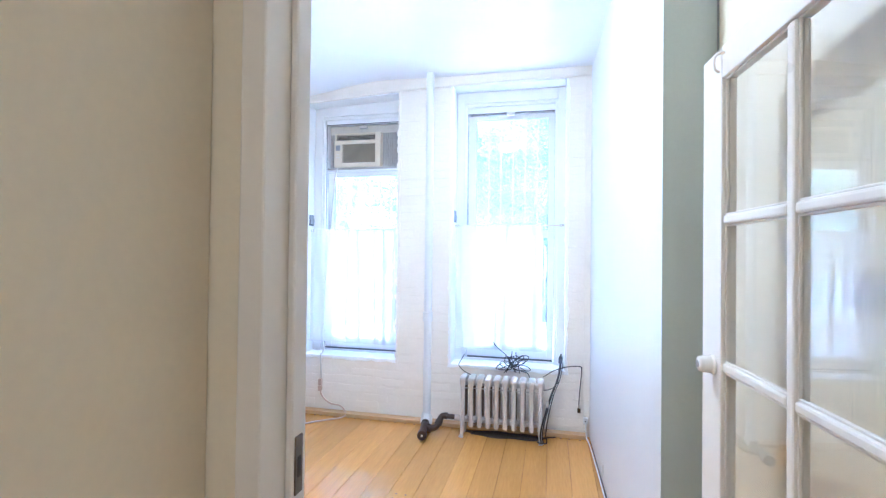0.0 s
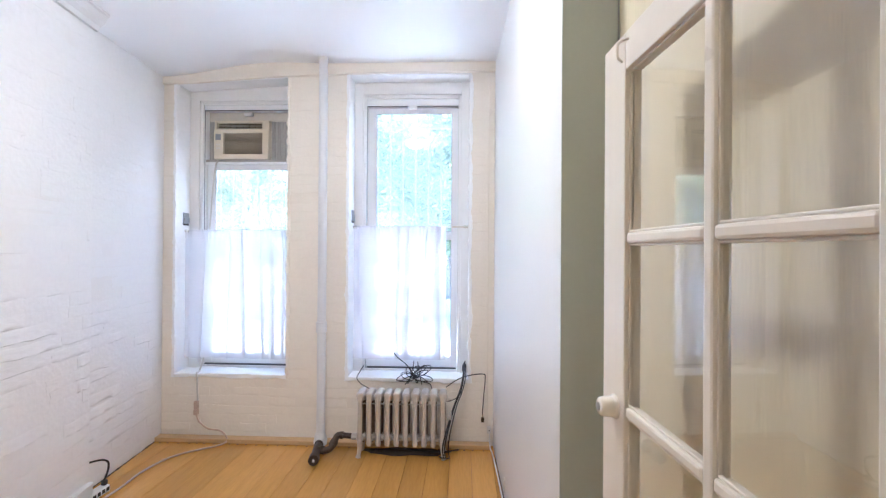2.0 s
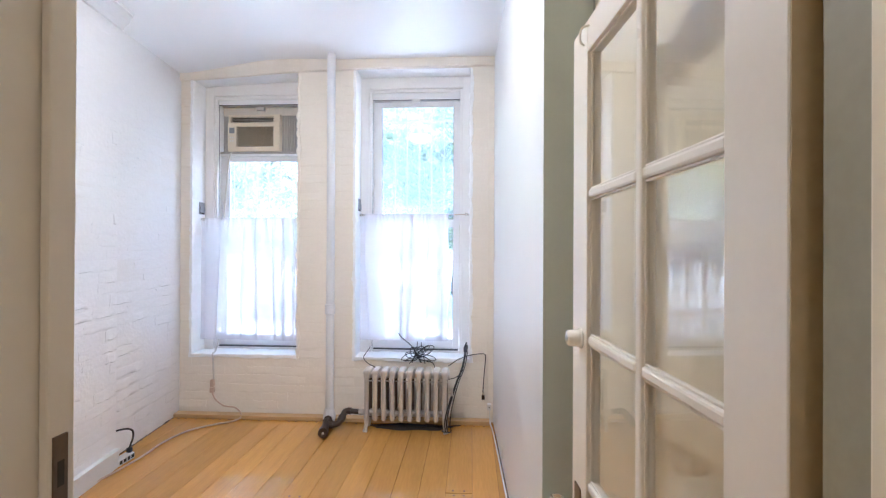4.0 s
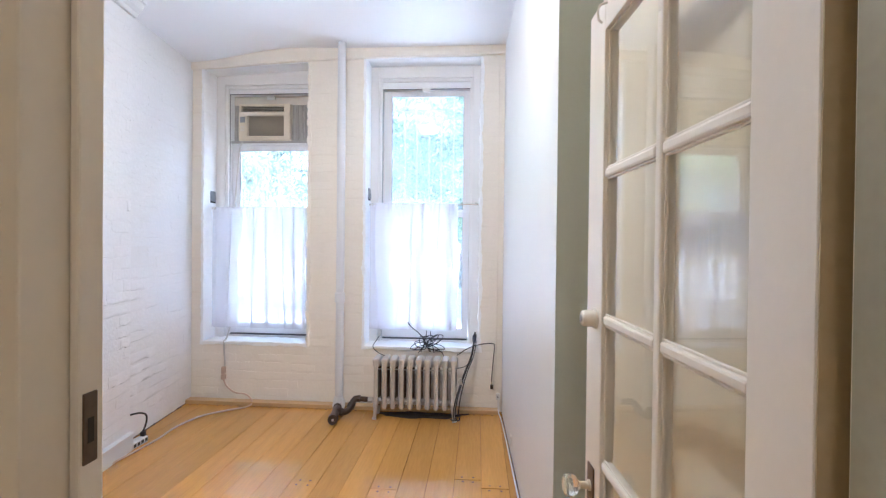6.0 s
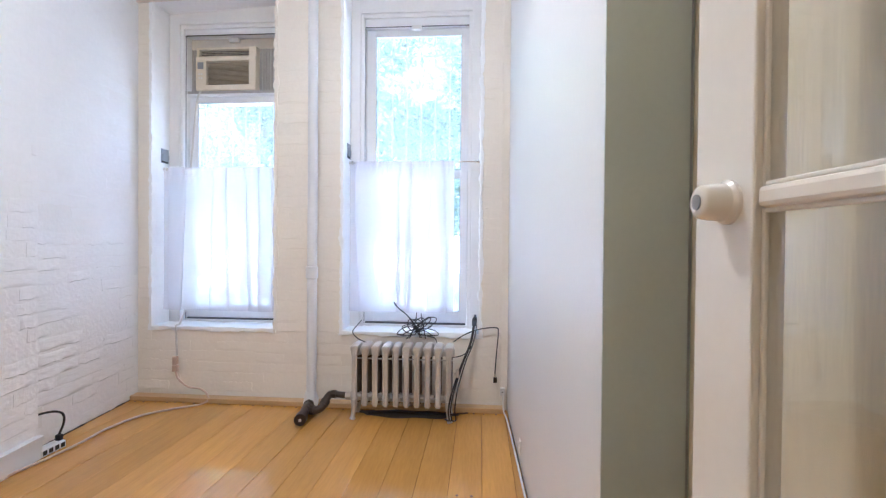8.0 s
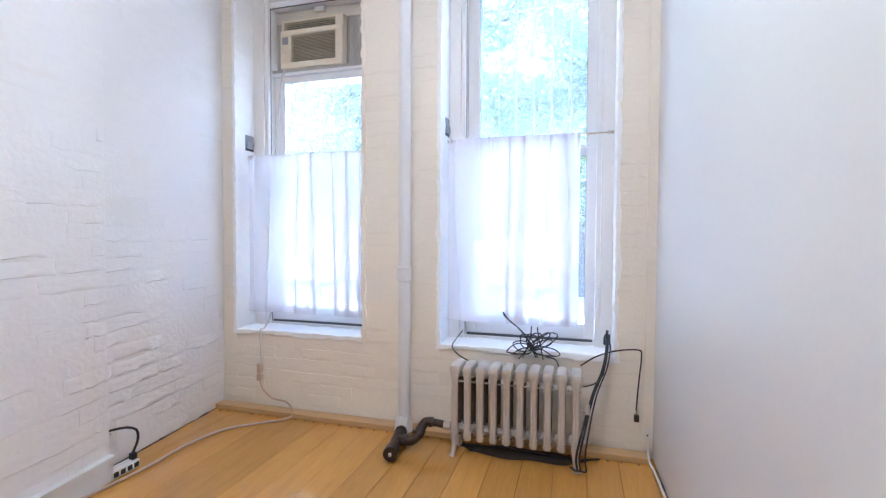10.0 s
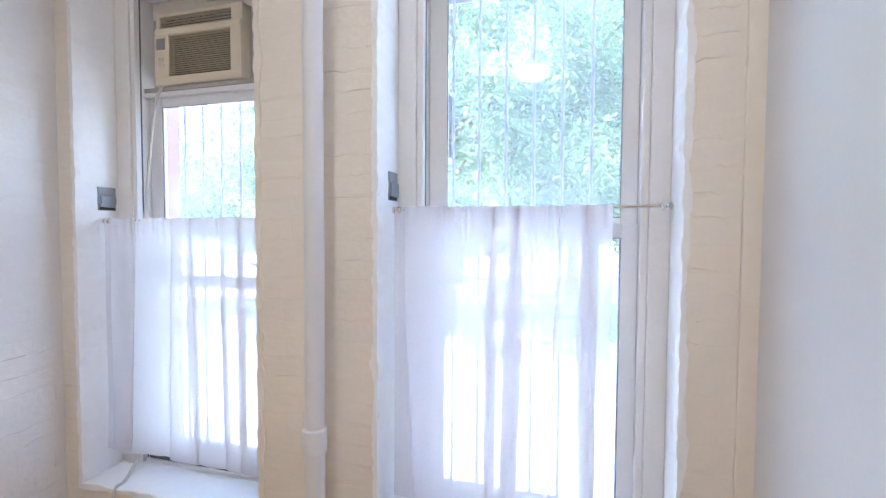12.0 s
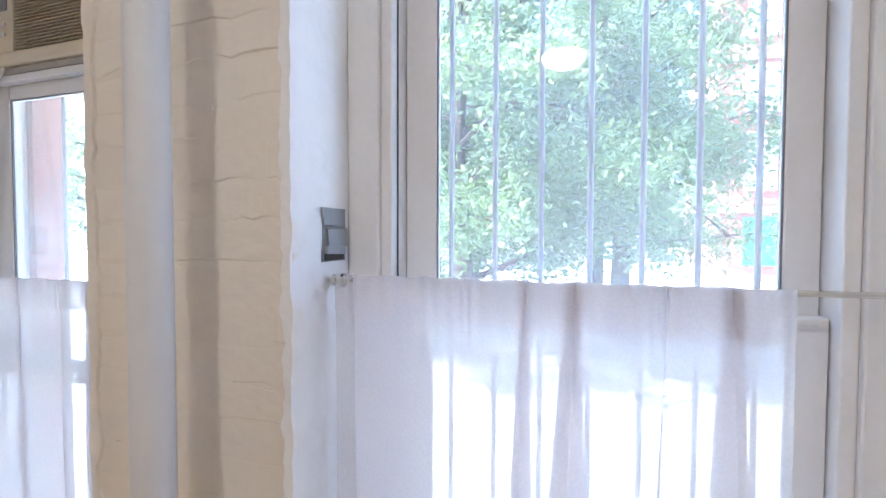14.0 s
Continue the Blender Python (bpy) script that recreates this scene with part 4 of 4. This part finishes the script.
# old open junction boxes in the left reveals
for x, y, z, label in ((WIN[1][0] + 0.007, 4.925, 1.742, "open grey metal junction box broken out of the plaster"), (WIN[0][0] + 0.007, 4.93, 1.715, "open grey metal junction box in the window reveal")):
    j = thing("junction_box", label, "junction box", "junction boxes", at=(x, y, z))
    bm = bmesh.new()
    box(bm, -0.002, 0.001, -0.042, 0.042, 0, 0.105)
    part("box", bm, M_STEEL, j)
    bm = bmesh.new()
    for k, (a, b, c, d) in enumerate(((-0.042, 0.02, 0.068, 0.104), (-0.03, 0.041, 0.032, 0.066), (-0.038, 0.03, 0.014, 0.031))):
        box(bm, 0.001, 0.004 + 0.003 * k, a, b, c, d, bevel=0.001)
        for v in bm.verts:
            v.co += Vector((0.0, 0.0035 * noise.noise(v.co * 60), 0.004 * noise.noise(v.co * 70 + Vector((3, 1, 2))))) * (v.co.x > 0.002)
    part("plaster_crumb", bm, M_STEEL, j)
    bm = bmesh.new()
    box(bm, 0.001, 0.002, -0.036, 0.036, 0.002, 0.016)
    part("gap", bm, M_DARK, j)


# ---- French door ----
def french_door():
    d = tagged(new("door_1"), "cream painted glazed door standing open", "door", "", "structure")
    W, T, H = 0.78, 0.036, 1.972
    d.matrix_basis = pose(0.583, 1.443, 0.004, 0, 0, 94.0)
    # local x runs from hinge to latch, y is thickness, the room side is +y
    stile, lock, top, bot = 0.113, 0.665, 0.08, 0.44
    v = 0.377
    cols = [(stile, v - 0.0135), (v + 0.0135, lock)]
    zs = [0.457, 0.82, 1.180, 1.542]
    rows = []
    prev = bot
    for z in zs[1:]:
        rows.append((prev, z - 0.0115))
        prev = z + 0.0115
    rows.append((prev, H - top))
    for n_, x0, x1, z0, z1 in (("hinge_stile", 0, stile, 0, H), ("latch_stile", lock, W, 0, H), ("top_rail", stile, lock, H - top, H), ("bottom_rail", stile, lock, 0, bot)):
        bm = bmesh.new()
        box(bm, x0, x1, -T / 2, T / 2, z0, z1, bevel=0.003)
        part(n_, bm, M_TRIM, d)
    bm = bmesh.new()
    box(bm, v - 0.0135, v + 0.0135, -T / 2 + 0.003, T / 2 - 0.003, bot, H - top, bevel=0.006)
    part("muntin", bm, M_TRIM, d)
    for z in zs[1:]:
        for xa, xb in cols:
            bm = bmesh.new()
            box(bm, xa, xb, -T / 2 + 0.003, T / 2 - 0.003, z - 0.0115, z + 0.0115, bevel=0.006)
            part("muntin", bm, M_TRIM, d)
    for xa, xb in cols:
        for za, zb in rows:
            # glazing bead round the pane
            bm = bmesh.new()
            for q in ((xa, xa + 0.005, za, zb), (xb - 0.005, xb, za, zb), (xa + 0.005, xb - 0.005, za, za + 0.005), (xa + 0.005, xb - 0.005, zb - 0.005, zb)):
                box(bm, q[0], q[1], 0.003, 0.009, q[2], q[3], bevel=0.0015)
            b = part("glazing_bead", bm, M_TRIM, d)
            bm = bmesh.new()
            box(bm, xa, xb, -0.002, 0.002, za, zb)
            p = part("pane", bm, M_DOORGLASS, d)
            p.visible_shadow = False
    # thin slab coloured darker than the beige, as shade facing the hall
    bm = bmesh.new()
    box(bm, -0.0018, -0.0002, -T / 2 + 0.001, T / 2 - 0.001, 0.002, H - 0.002)
    part("hinge_edge", bm, M_EDGE, d, "tan edge on the hinge side, darkened as shade")
    for z in (0.25, 1.62):
        bm = bmesh.new()
        tube(bm, [(-0.006, -T / 2 - 0.002, z), (-0.006, -T / 2 - 0.002, z + 0.09)], 0.0055, 10)
        part("hinge", bm, M_EDGE, d, "painted butt hinge", True)
    kn = 0.708
    bm = bmesh.new()
    lathe(bm, [(0.026, 0), (0.026, 0.004), (0.022, 0.008), (0.021, 0.025), (0.0195, 0.033), (0.016, 0.036), (0.010, 0.0365)], 24, pose(kn, T / 2, 1.178, -90))
    k = part("door_knob", bm, M_PORCELAIN, d, "cream round turn knob", True)
    bm = bmesh.new()
    lathe(bm, [(0.009, 0), (0.009, 0.002), (0.005, 0.0025)], 12, pose(kn, T / 2 + 0.0362, 1.178, -90))
    part("keyhole", bm, M_STEEL, k)
    bm = bmesh.new()
    box(bm, kn - 0.008, kn + 0.040, T / 2, T / 2 + 0.004, 0.60, 0.795, bevel=0.0015)
    part("lock_plate", bm, M_BRASS, d, "dark worn lock plate")
    bm = bmesh.new()
    lathe(bm, [(0.014, 0), (0.014, 0.004), (0.009, 0.008), (0.009, 0.026), (0.012, 0.03)], 12, pose(kn + 0.016, T / 2 + 0.004, 0.742, -90))
    stem = part("knob_stem", bm, M_DOMEBASE, d, "brass knob stem")
    bm = bmesh.new()
    lathe(bm, [(0.011, 0.03), (0.024, 0.038), (0.029, 0.05), (0.027, 0.064), (0.014, 0.07)], 12, pose(kn + 0.016, T / 2 + 0.004, 0.742, -90))
    part("glass_knob", bm, M_CLEARKNOB, stem, "faceted clear glass door knob")
    bm = bmesh.new()
    box(bm, W - 0.0005, W + 0.0015, -0.011, 0.011, 0.66, 0.82)
    part("latch_plate", bm, M_BRASS, d)
    bm = bmesh.new()
    tube(bm, smooth_path([(W - 0.13, T / 2 - 0.002, H - 0.02), (W - 0.13, T / 2 + 0.02, H - 0.03), (W - 0.13, T / 2 + 0.022, H - 0.06), (W - 0.13, T / 2 + 0.012, H - 0.07)], 4), 0.003, 6)
    part("hook", bm, M_TRIM, d, "small painted coat hook", True)


french_door()

# strike plate in the door lining
sp = thing("strike_plate", "worn steel strike plate in the door lining", "strike plate", at=(-0.2498, 1.456, 1.10))
bm = bmesh.new()
box(bm, -0.001, 0.002, -0.010, 0.010, 0.0, 0.085, bevel=0.0008)
part("plate", bm, M_BRASS, sp)
bm = bmesh.new()
box(bm, 0.0015, 0.0026, -0.005, 0.004, 0.025, 0.055)
part("slot", bm, M_DARK, sp)

# ---- ceiling lamp ----
def dome_lamp(x, y, z, material, label):
    cl = thing("ceiling_lamp", label, "ceiling lamp", "ceiling lamps", at=(x, y, z))
    bm = bmesh.new()
    lathe(bm, [(0.15, 0.01), (0.155, -0.01), (0.155, -0.03), (0.145, -0.035)], 32)
    part("ring", bm, M_DOMEBASE, cl, smooth=True)
    bm = bmesh.new()
    lathe(bm, [(0.143, -0.03), (0.14, -0.05), (0.125, -0.075), (0.095, -0.097), (0.055, -0.11), (0.015, -0.115)], 28)
    part("dome", bm, material, cl, "glowing frosted glass dome", True)


dome_lamp(-0.46, 2.86, ceil_z(-0.46, 2.86), M_DOME, "lit frosted dome ceiling lamp with a brass ring")
dome_lamp(0.33, -0.7, 2.62, M_HALLDOME, "dim warm dome ceiling lamp in the hallway")


# ---- outside ----
boxes("ground", M_CONCRETE, "sunlit pale concrete ground", "ground", (-90, 90, -90, 140, -0.35, -0.202))


def tree(x, y, height, spread, seed, leaves):
    rnd = random.Random(seed)
    t = thing("tree", "leafy green street tree in full sun", "tree", "trees outside", at=(x, y, -0.2))
    bm = bmesh.new()
    tube(bm, smooth_path([(0, 0, -0.1), (0.05, 0, height * 0.2), (-0.05, 0.05, height * 0.45), (0.1, 0, height * 0.75), (0.1, 0.1, height * 0.95)], 4),
         [0.2 - 0.17 * i / 16 for i in range(17)], 10)
    tips = []
    for k in range(26):
        a, z0 = rnd.uniform(0, 6.28), height * rnd.uniform(0.14, 0.8)
        ln = spread * rnd.uniform(0.6, 1.0)
        p1 = Vector((math.cos(a) * ln * 0.4, math.sin(a) * ln * 0.4, z0 + ln * rnd.uniform(0.05, 0.25)))
        p2 = Vector((math.cos(a + 0.2) * ln * 0.95, math.sin(a + 0.2) * ln * 0.95, z0 + ln * rnd.uniform(0.0, 0.45)))
        tube(bm, smooth_path([(0, 0, z0), p1, p2], 5), [0.055 - 0.0045 * i for i in range(11)], 6)
        tips += [p1, (p1 + p2) / 2, p2]
        for q in range(3):
            b = p1.lerp(p2, rnd.uniform(0.0, 0.9))
            e = b + Vector((rnd.uniform(-1, 1), rnd.uniform(-1, 1), rnd.uniform(-0.4, 0.7))) * spread * 0.35
            tube(bm, [b, b.lerp(e, 0.5) + Vector((0, 0, 0.05)), e], [0.02, 0.013, 0.006], 5)
            tips += [e, b.lerp(e, 0.5)]
    part("trunk", bm, M_BARK, t, "dark forked trunk", True)
    rs = np.random.RandomState(seed)
    c = np.array([list(p) for p in tips])[rs.randint(0, len(tips), leaves)]
    c = c + rs.normal(0, 0.24, (leaves, 3)) * np.array([1, 1, 0.8])
    c[:, 2] = np.maximum(c[:, 2], 0.5)
    u = rs.normal(size=(leaves, 3))
    u[:, 2] = u[:, 2] * 0.6 - 0.5
    u /= np.linalg.norm(u, axis=1)[:, None]
    w = np.cross(u, rs.normal(size=(leaves, 3)))
    w /= np.linalg.norm(w, axis=1)[:, None]
    L = rs.uniform(0.07, 0.15, leaves)[:, None]
    up = np.cross(u, w)
    v = np.stack([c - u * L * 0.5, c + w * L * 0.22 + up * L * 0.06, c + u * L * 0.6, c - w * L * 0.22 + up * L * 0.06], 1).reshape(-1, 3)
    f = np.arange(leaves * 4).reshape(-1, 4)
    me = bpy.data.meshes.new("crown")
    me.from_pydata(v.tolist(), [], f.tolist())
    me.materials.append(M_LEAF)
    o = new("crown", me)
    o.parent = t
    tagged(o, "airy crown of small green leaves", kind="stuff")


tree(-2.4, 11.5, 7.5, 3.0, 11, 44000)
tree(0.1, 13.0, 8.0, 3.2, 12, 46000)
tree(-6.5, 14.5, 8.0, 3.2, 13, 24000)
tree(-4.0, 18.5, 9.0, 3.6, 14, 24000)
tree(-0.3, 18.0, 9.0, 3.4, 15, 30000)
tree(-10.5, 19.0, 9.0, 3.8, 16, 20000)
tree(-9.6, 11.2, 7.0, 3.0, 17, 24000)
tree(-5.0, 12.6, 7.5, 3.0, 18, 26000)


def building(x0, x1, y, h, name, label):
    b = thing(name, label, "building", "", at=(x0, y, -0.2))
    W = x1 - x0
    bm = bmesh.new()
    box(bm, 0, W, 0.15, 8, 0, h)
    part("wall", bm, M_REDBRICK, b)
    bm = bmesh.new()
    box(bm, -0.2, W + 0.2, -0.3, 8.2, h, h + 0.5)
    part("cornice", bm, M_STONE, b)
    for fl in range(int(h / 3.2)):
        z = fl * 3.2
        bm = bmesh.new()
        box(bm, 0, W, 0.05, 0.15, z + 2.95, z + 3.15)
        part("band", bm, M_STONE, b)
        k = 0
        while 1.0 + k * 2.4 + 1.2 < W:
            xx = 1.0 + k * 2.4
            bm = bmesh.new()
            for q in ((xx, xx + 0.1), (xx + 1.1, xx + 1.2)):
                box(bm, q[0], q[1], 0.08, 0.2, z + 0.8, z + 2.6)
            box(bm, xx, xx + 1.2, 0.08, 0.2, z + 2.6, z + 2.75)
            box(bm, xx, xx + 1.2, 0.05, 0.2, z + 0.68, z + 0.8)
            w = part("window", bm, M_TEAL if fl == 0 else M_STONE, b)
            bm = bmesh.new()
            box(bm, xx + 0.1, xx + 1.1, 0.12, 0.149, z + 0.8, z + 2.6)
            part("pane", bm, M_TEAL if fl == 0 else M_ALU, w)
            k += 1


building(4.6, 24.0, 27.0, 12.8, "apartment_building", "red brick apartment building with pale stone bands")

# ---- floor planks ----
floor = boxes("floor", M_GAP, "varnished pine plank floor", "floor", (-2.3, 0.70, -1.65, WALL_Y, -0.10, -0.022))
PW, rndp = 0.1555, random.Random(21)
shared = {}


def plank_mesh(length, width):
    key = (round(length, 2), round(width, 3))
    if key not in shared:
        bm = bmesh.new()
        box(bm, -width / 2, width / 2, 0, key[0], -0.02, 0)
        top = [e for e in bm.edges if all(v.co.z > -0.001 for v in e.verts)]
        bmesh.ops.bevel(bm, geom=top, offset=0.0007, segments=1, affect="EDGES")
        shared[key] = mesh_of("plank", bm, M_PLANK)
    return shared[key]


joins = []
x = 0.25 - 17 * PW
while x < 0.66:
    y = -1.6 - rndp.uniform(0, 0.8)
    while y < WALL_Y - 0.02:
        ln = rndp.choice((1.4, 1.9, 2.4, 2.9))
        end = min(y + ln, WALL_Y - 0.018)
        if y < 3.4 and end > 2.4:
            # a few boards are pieced together across the room
            cut = [b for a, b in ((-0.74, 3.523), (-0.305, 3.493), (0.2, 3.645), (0.333, 3.559)) if abs(a - x - PW / 2) < PW / 2]
            end = cut[0] if cut else WALL_Y - 0.018
        if end > -1.6:
            s = max(y, -1.6)
            o = new("plank", plank_mesh(end - s - 0.003, PW - 0.0016))
            o.parent = floor
            o.location = (x + PW / 2, s, rndp.uniform(-0.001, 0.0005))
            if end < WALL_Y - 0.1 and end > 2.0:
                joins.append((x + PW / 2, end))
        y = end + 0.001 if end < WALL_Y - 0.02 else 99
    x += PW
# nails at the butt joints
for jx, jy in joins:
    bm = bmesh.new()
    for dx in (-0.032, 0.032):
        for dy in (-0.026, 0.026):
            lathe(bm, [(0.007, 0.0), (0.006, 0.0012)], 8, pose(jx + dx + rndp.uniform(-0.004, 0.004), jy + dy, 0))
    o = part("nail_heads", bm, M_NAIL, floor, "dark nail heads at a plank joint")

bm = bmesh.new()
xx = -2.18
while xx < 0.38:
    lathe(bm, [(0.0085, 0.0), (0.007, 0.0015)], 6, pose(xx, 4.688 + rndp.uniform(-0.006, 0.006), 0))
    xx += rndp.uniform(0.05, 0.09)
part("nail_row", bm, M_NAIL, floor, "row of dark nail heads along the skirting")

# ---- painted bricks ----
BL, BH = 0.208, 0.0735
variants = []
rb = random.Random(4)
for k in range(10):
    for half in (False, True):
        bm = bmesh.new()
        L = (BL if not half else BL / 2) + 0.006
        us = (0, 0.12, 0.28, 0.45, 0.6, 0.75, 0.88, 1) if not half else (0, 0.2, 0.4, 0.6, 0.8, 1)
        ws = (0, 0.05, 0.28, 0.6, 0.9, 1)
        out = (0, 1.0, 0.75, 0.35, 0.1, 0)
        nx, nz = len(us) - 1, len(ws) - 1
        gridv = []
        wave = [rb.uniform(-0.006, 0.006) for _ in us]
        lift = [rb.uniform(0.0, 1.0) * (0.25 if q < 0.15 or q > 0.85 else 1) for q in us]
        for j in range(nz + 1):
            row = []
            for i in range(nx + 1):
                u, w = us[i], ws[j]
                edge = i in (0, nx) or j in (0, nz)
                dx = rb.uniform(-0.004, 0.004) if i in (0, nx) else 0
                dz = rb.uniform(-0.005, 0.005) if j > 1 else wave[i]
                row.append(bm.verts.new((u * L - 0.003 + dx, 0.0 if edge else -0.0095 * out[j] * lift[i] - rb.uniform(0, 0.0012), w * (BH - 0.008) + 0.004 + dz)))
            gridv.append(row)
        for a, b in zip(gridv, gridv[1:]):
            for i in range(nx):
                bm.faces.new((a[i], a[i + 1], b[i + 1], b[i]))
        border = [e for e in bm.edges if e.is_boundary]
        r = bmesh.ops.extrude_edge_only(bm, edges=border)
        for v in [g for g in r["geom"] if isinstance(g, bmesh.types.BMVert)]:
            v.co.y = 0.03
        variants.append((half, mesh_of("brick", bm, M_BRICKPAINT, True)))
fulls = [m for h, m in variants if not h]
halves = [m for h, m in variants if h]


def lay(parent, z0, z1, place, free, depth, material, lengths=(1, 1, 1, 1.5, 2)):
    """Courses of thickly painted bricks on a wall; place(u, z) gives the pose, free(z) the spans to fill."""
    c = 0
    z = z0
    while z + BH <= z1:
        for s, e in free(z):
            u = s - rb.uniform(0, BL)
            while u < e - 0.02:
                ln = BL * rb.choice(lengths)
                a, b = max(u, s), min(u + ln, e)
                edge = a == s or b == e
                if b - a > 0.03 and (edge or rb.random() < 0.6):
                    long = b - a > BL * 0.6
                    o = new("brick", rb.choice(material[0] if long else material[1]))
                    o.parent = parent
                    o.matrix_basis = place(a, z + rb.uniform(-0.004, 0.004)) @ pose(0, 0, 0, 0, rb.uniform(-0.7, 0.7), 0) @ Matrix.Diagonal(((b - a) / (BL if long else BL / 2), depth(z) * rb.choice((0.12, 0.35, 0.6, 0.9, 1.3)), rb.uniform(0.92, 1.06), 1))
                u += ln
        z += BH
        c += 1


def spans(z):
    out, left = [], LEFT_FAR + 0.005
    for x0, x1, z0, z1 in WIN:
        if z + BH > z0 - 0.02 and z < z1:
            out.append((left, x0 - 0.004))
            left = x1 + 0.004
    out.append((left, 0.376))
    return out


TILT_NEAR, TILT_FAR = math.degrees(math.atan(SLOPE_NEAR)), math.degrees(math.atan(SLOPE_FAR))
cream = [[], []]
for k, group in enumerate((fulls, halves)):
    for me in group:
        c = me.copy()
        c.materials[0] = M_WINWALL
        cream[k].append(c)
lay(wall_window, 0.052, 2.86, lambda u, z: pose(u, WALL_Y - 0.0005, z), spans, lambda z: 0.45 if z < 0.5 else 0.26, cream)
lay(wall_recess, 0.0, 2.84, lambda u, z: pose(left_far(u) + 0.0005, u, z, 0, 0, 90 + TILT_FAR), lambda z: [(STEP_Y + 0.0, WALL_Y - 0.004)], lambda z: 0.85 if z < 0.8 else (0.4 if z < 1.15 else 0.06), (fulls, halves), (1, 1, 1.5, 2))
lay(wall_breast, 0.09, 2.83, lambda u, z: pose(left_near(u) + 0.0005, u, z, 0, 0, 90 + TILT_NEAR), lambda z: [(2.7, STEP_Y - 0.003)], lambda z: 0.8 if z < 1.3 else (0.5 if z < 1.7 else 0.1), (fulls, halves), (1, 1, 1.5, 2))
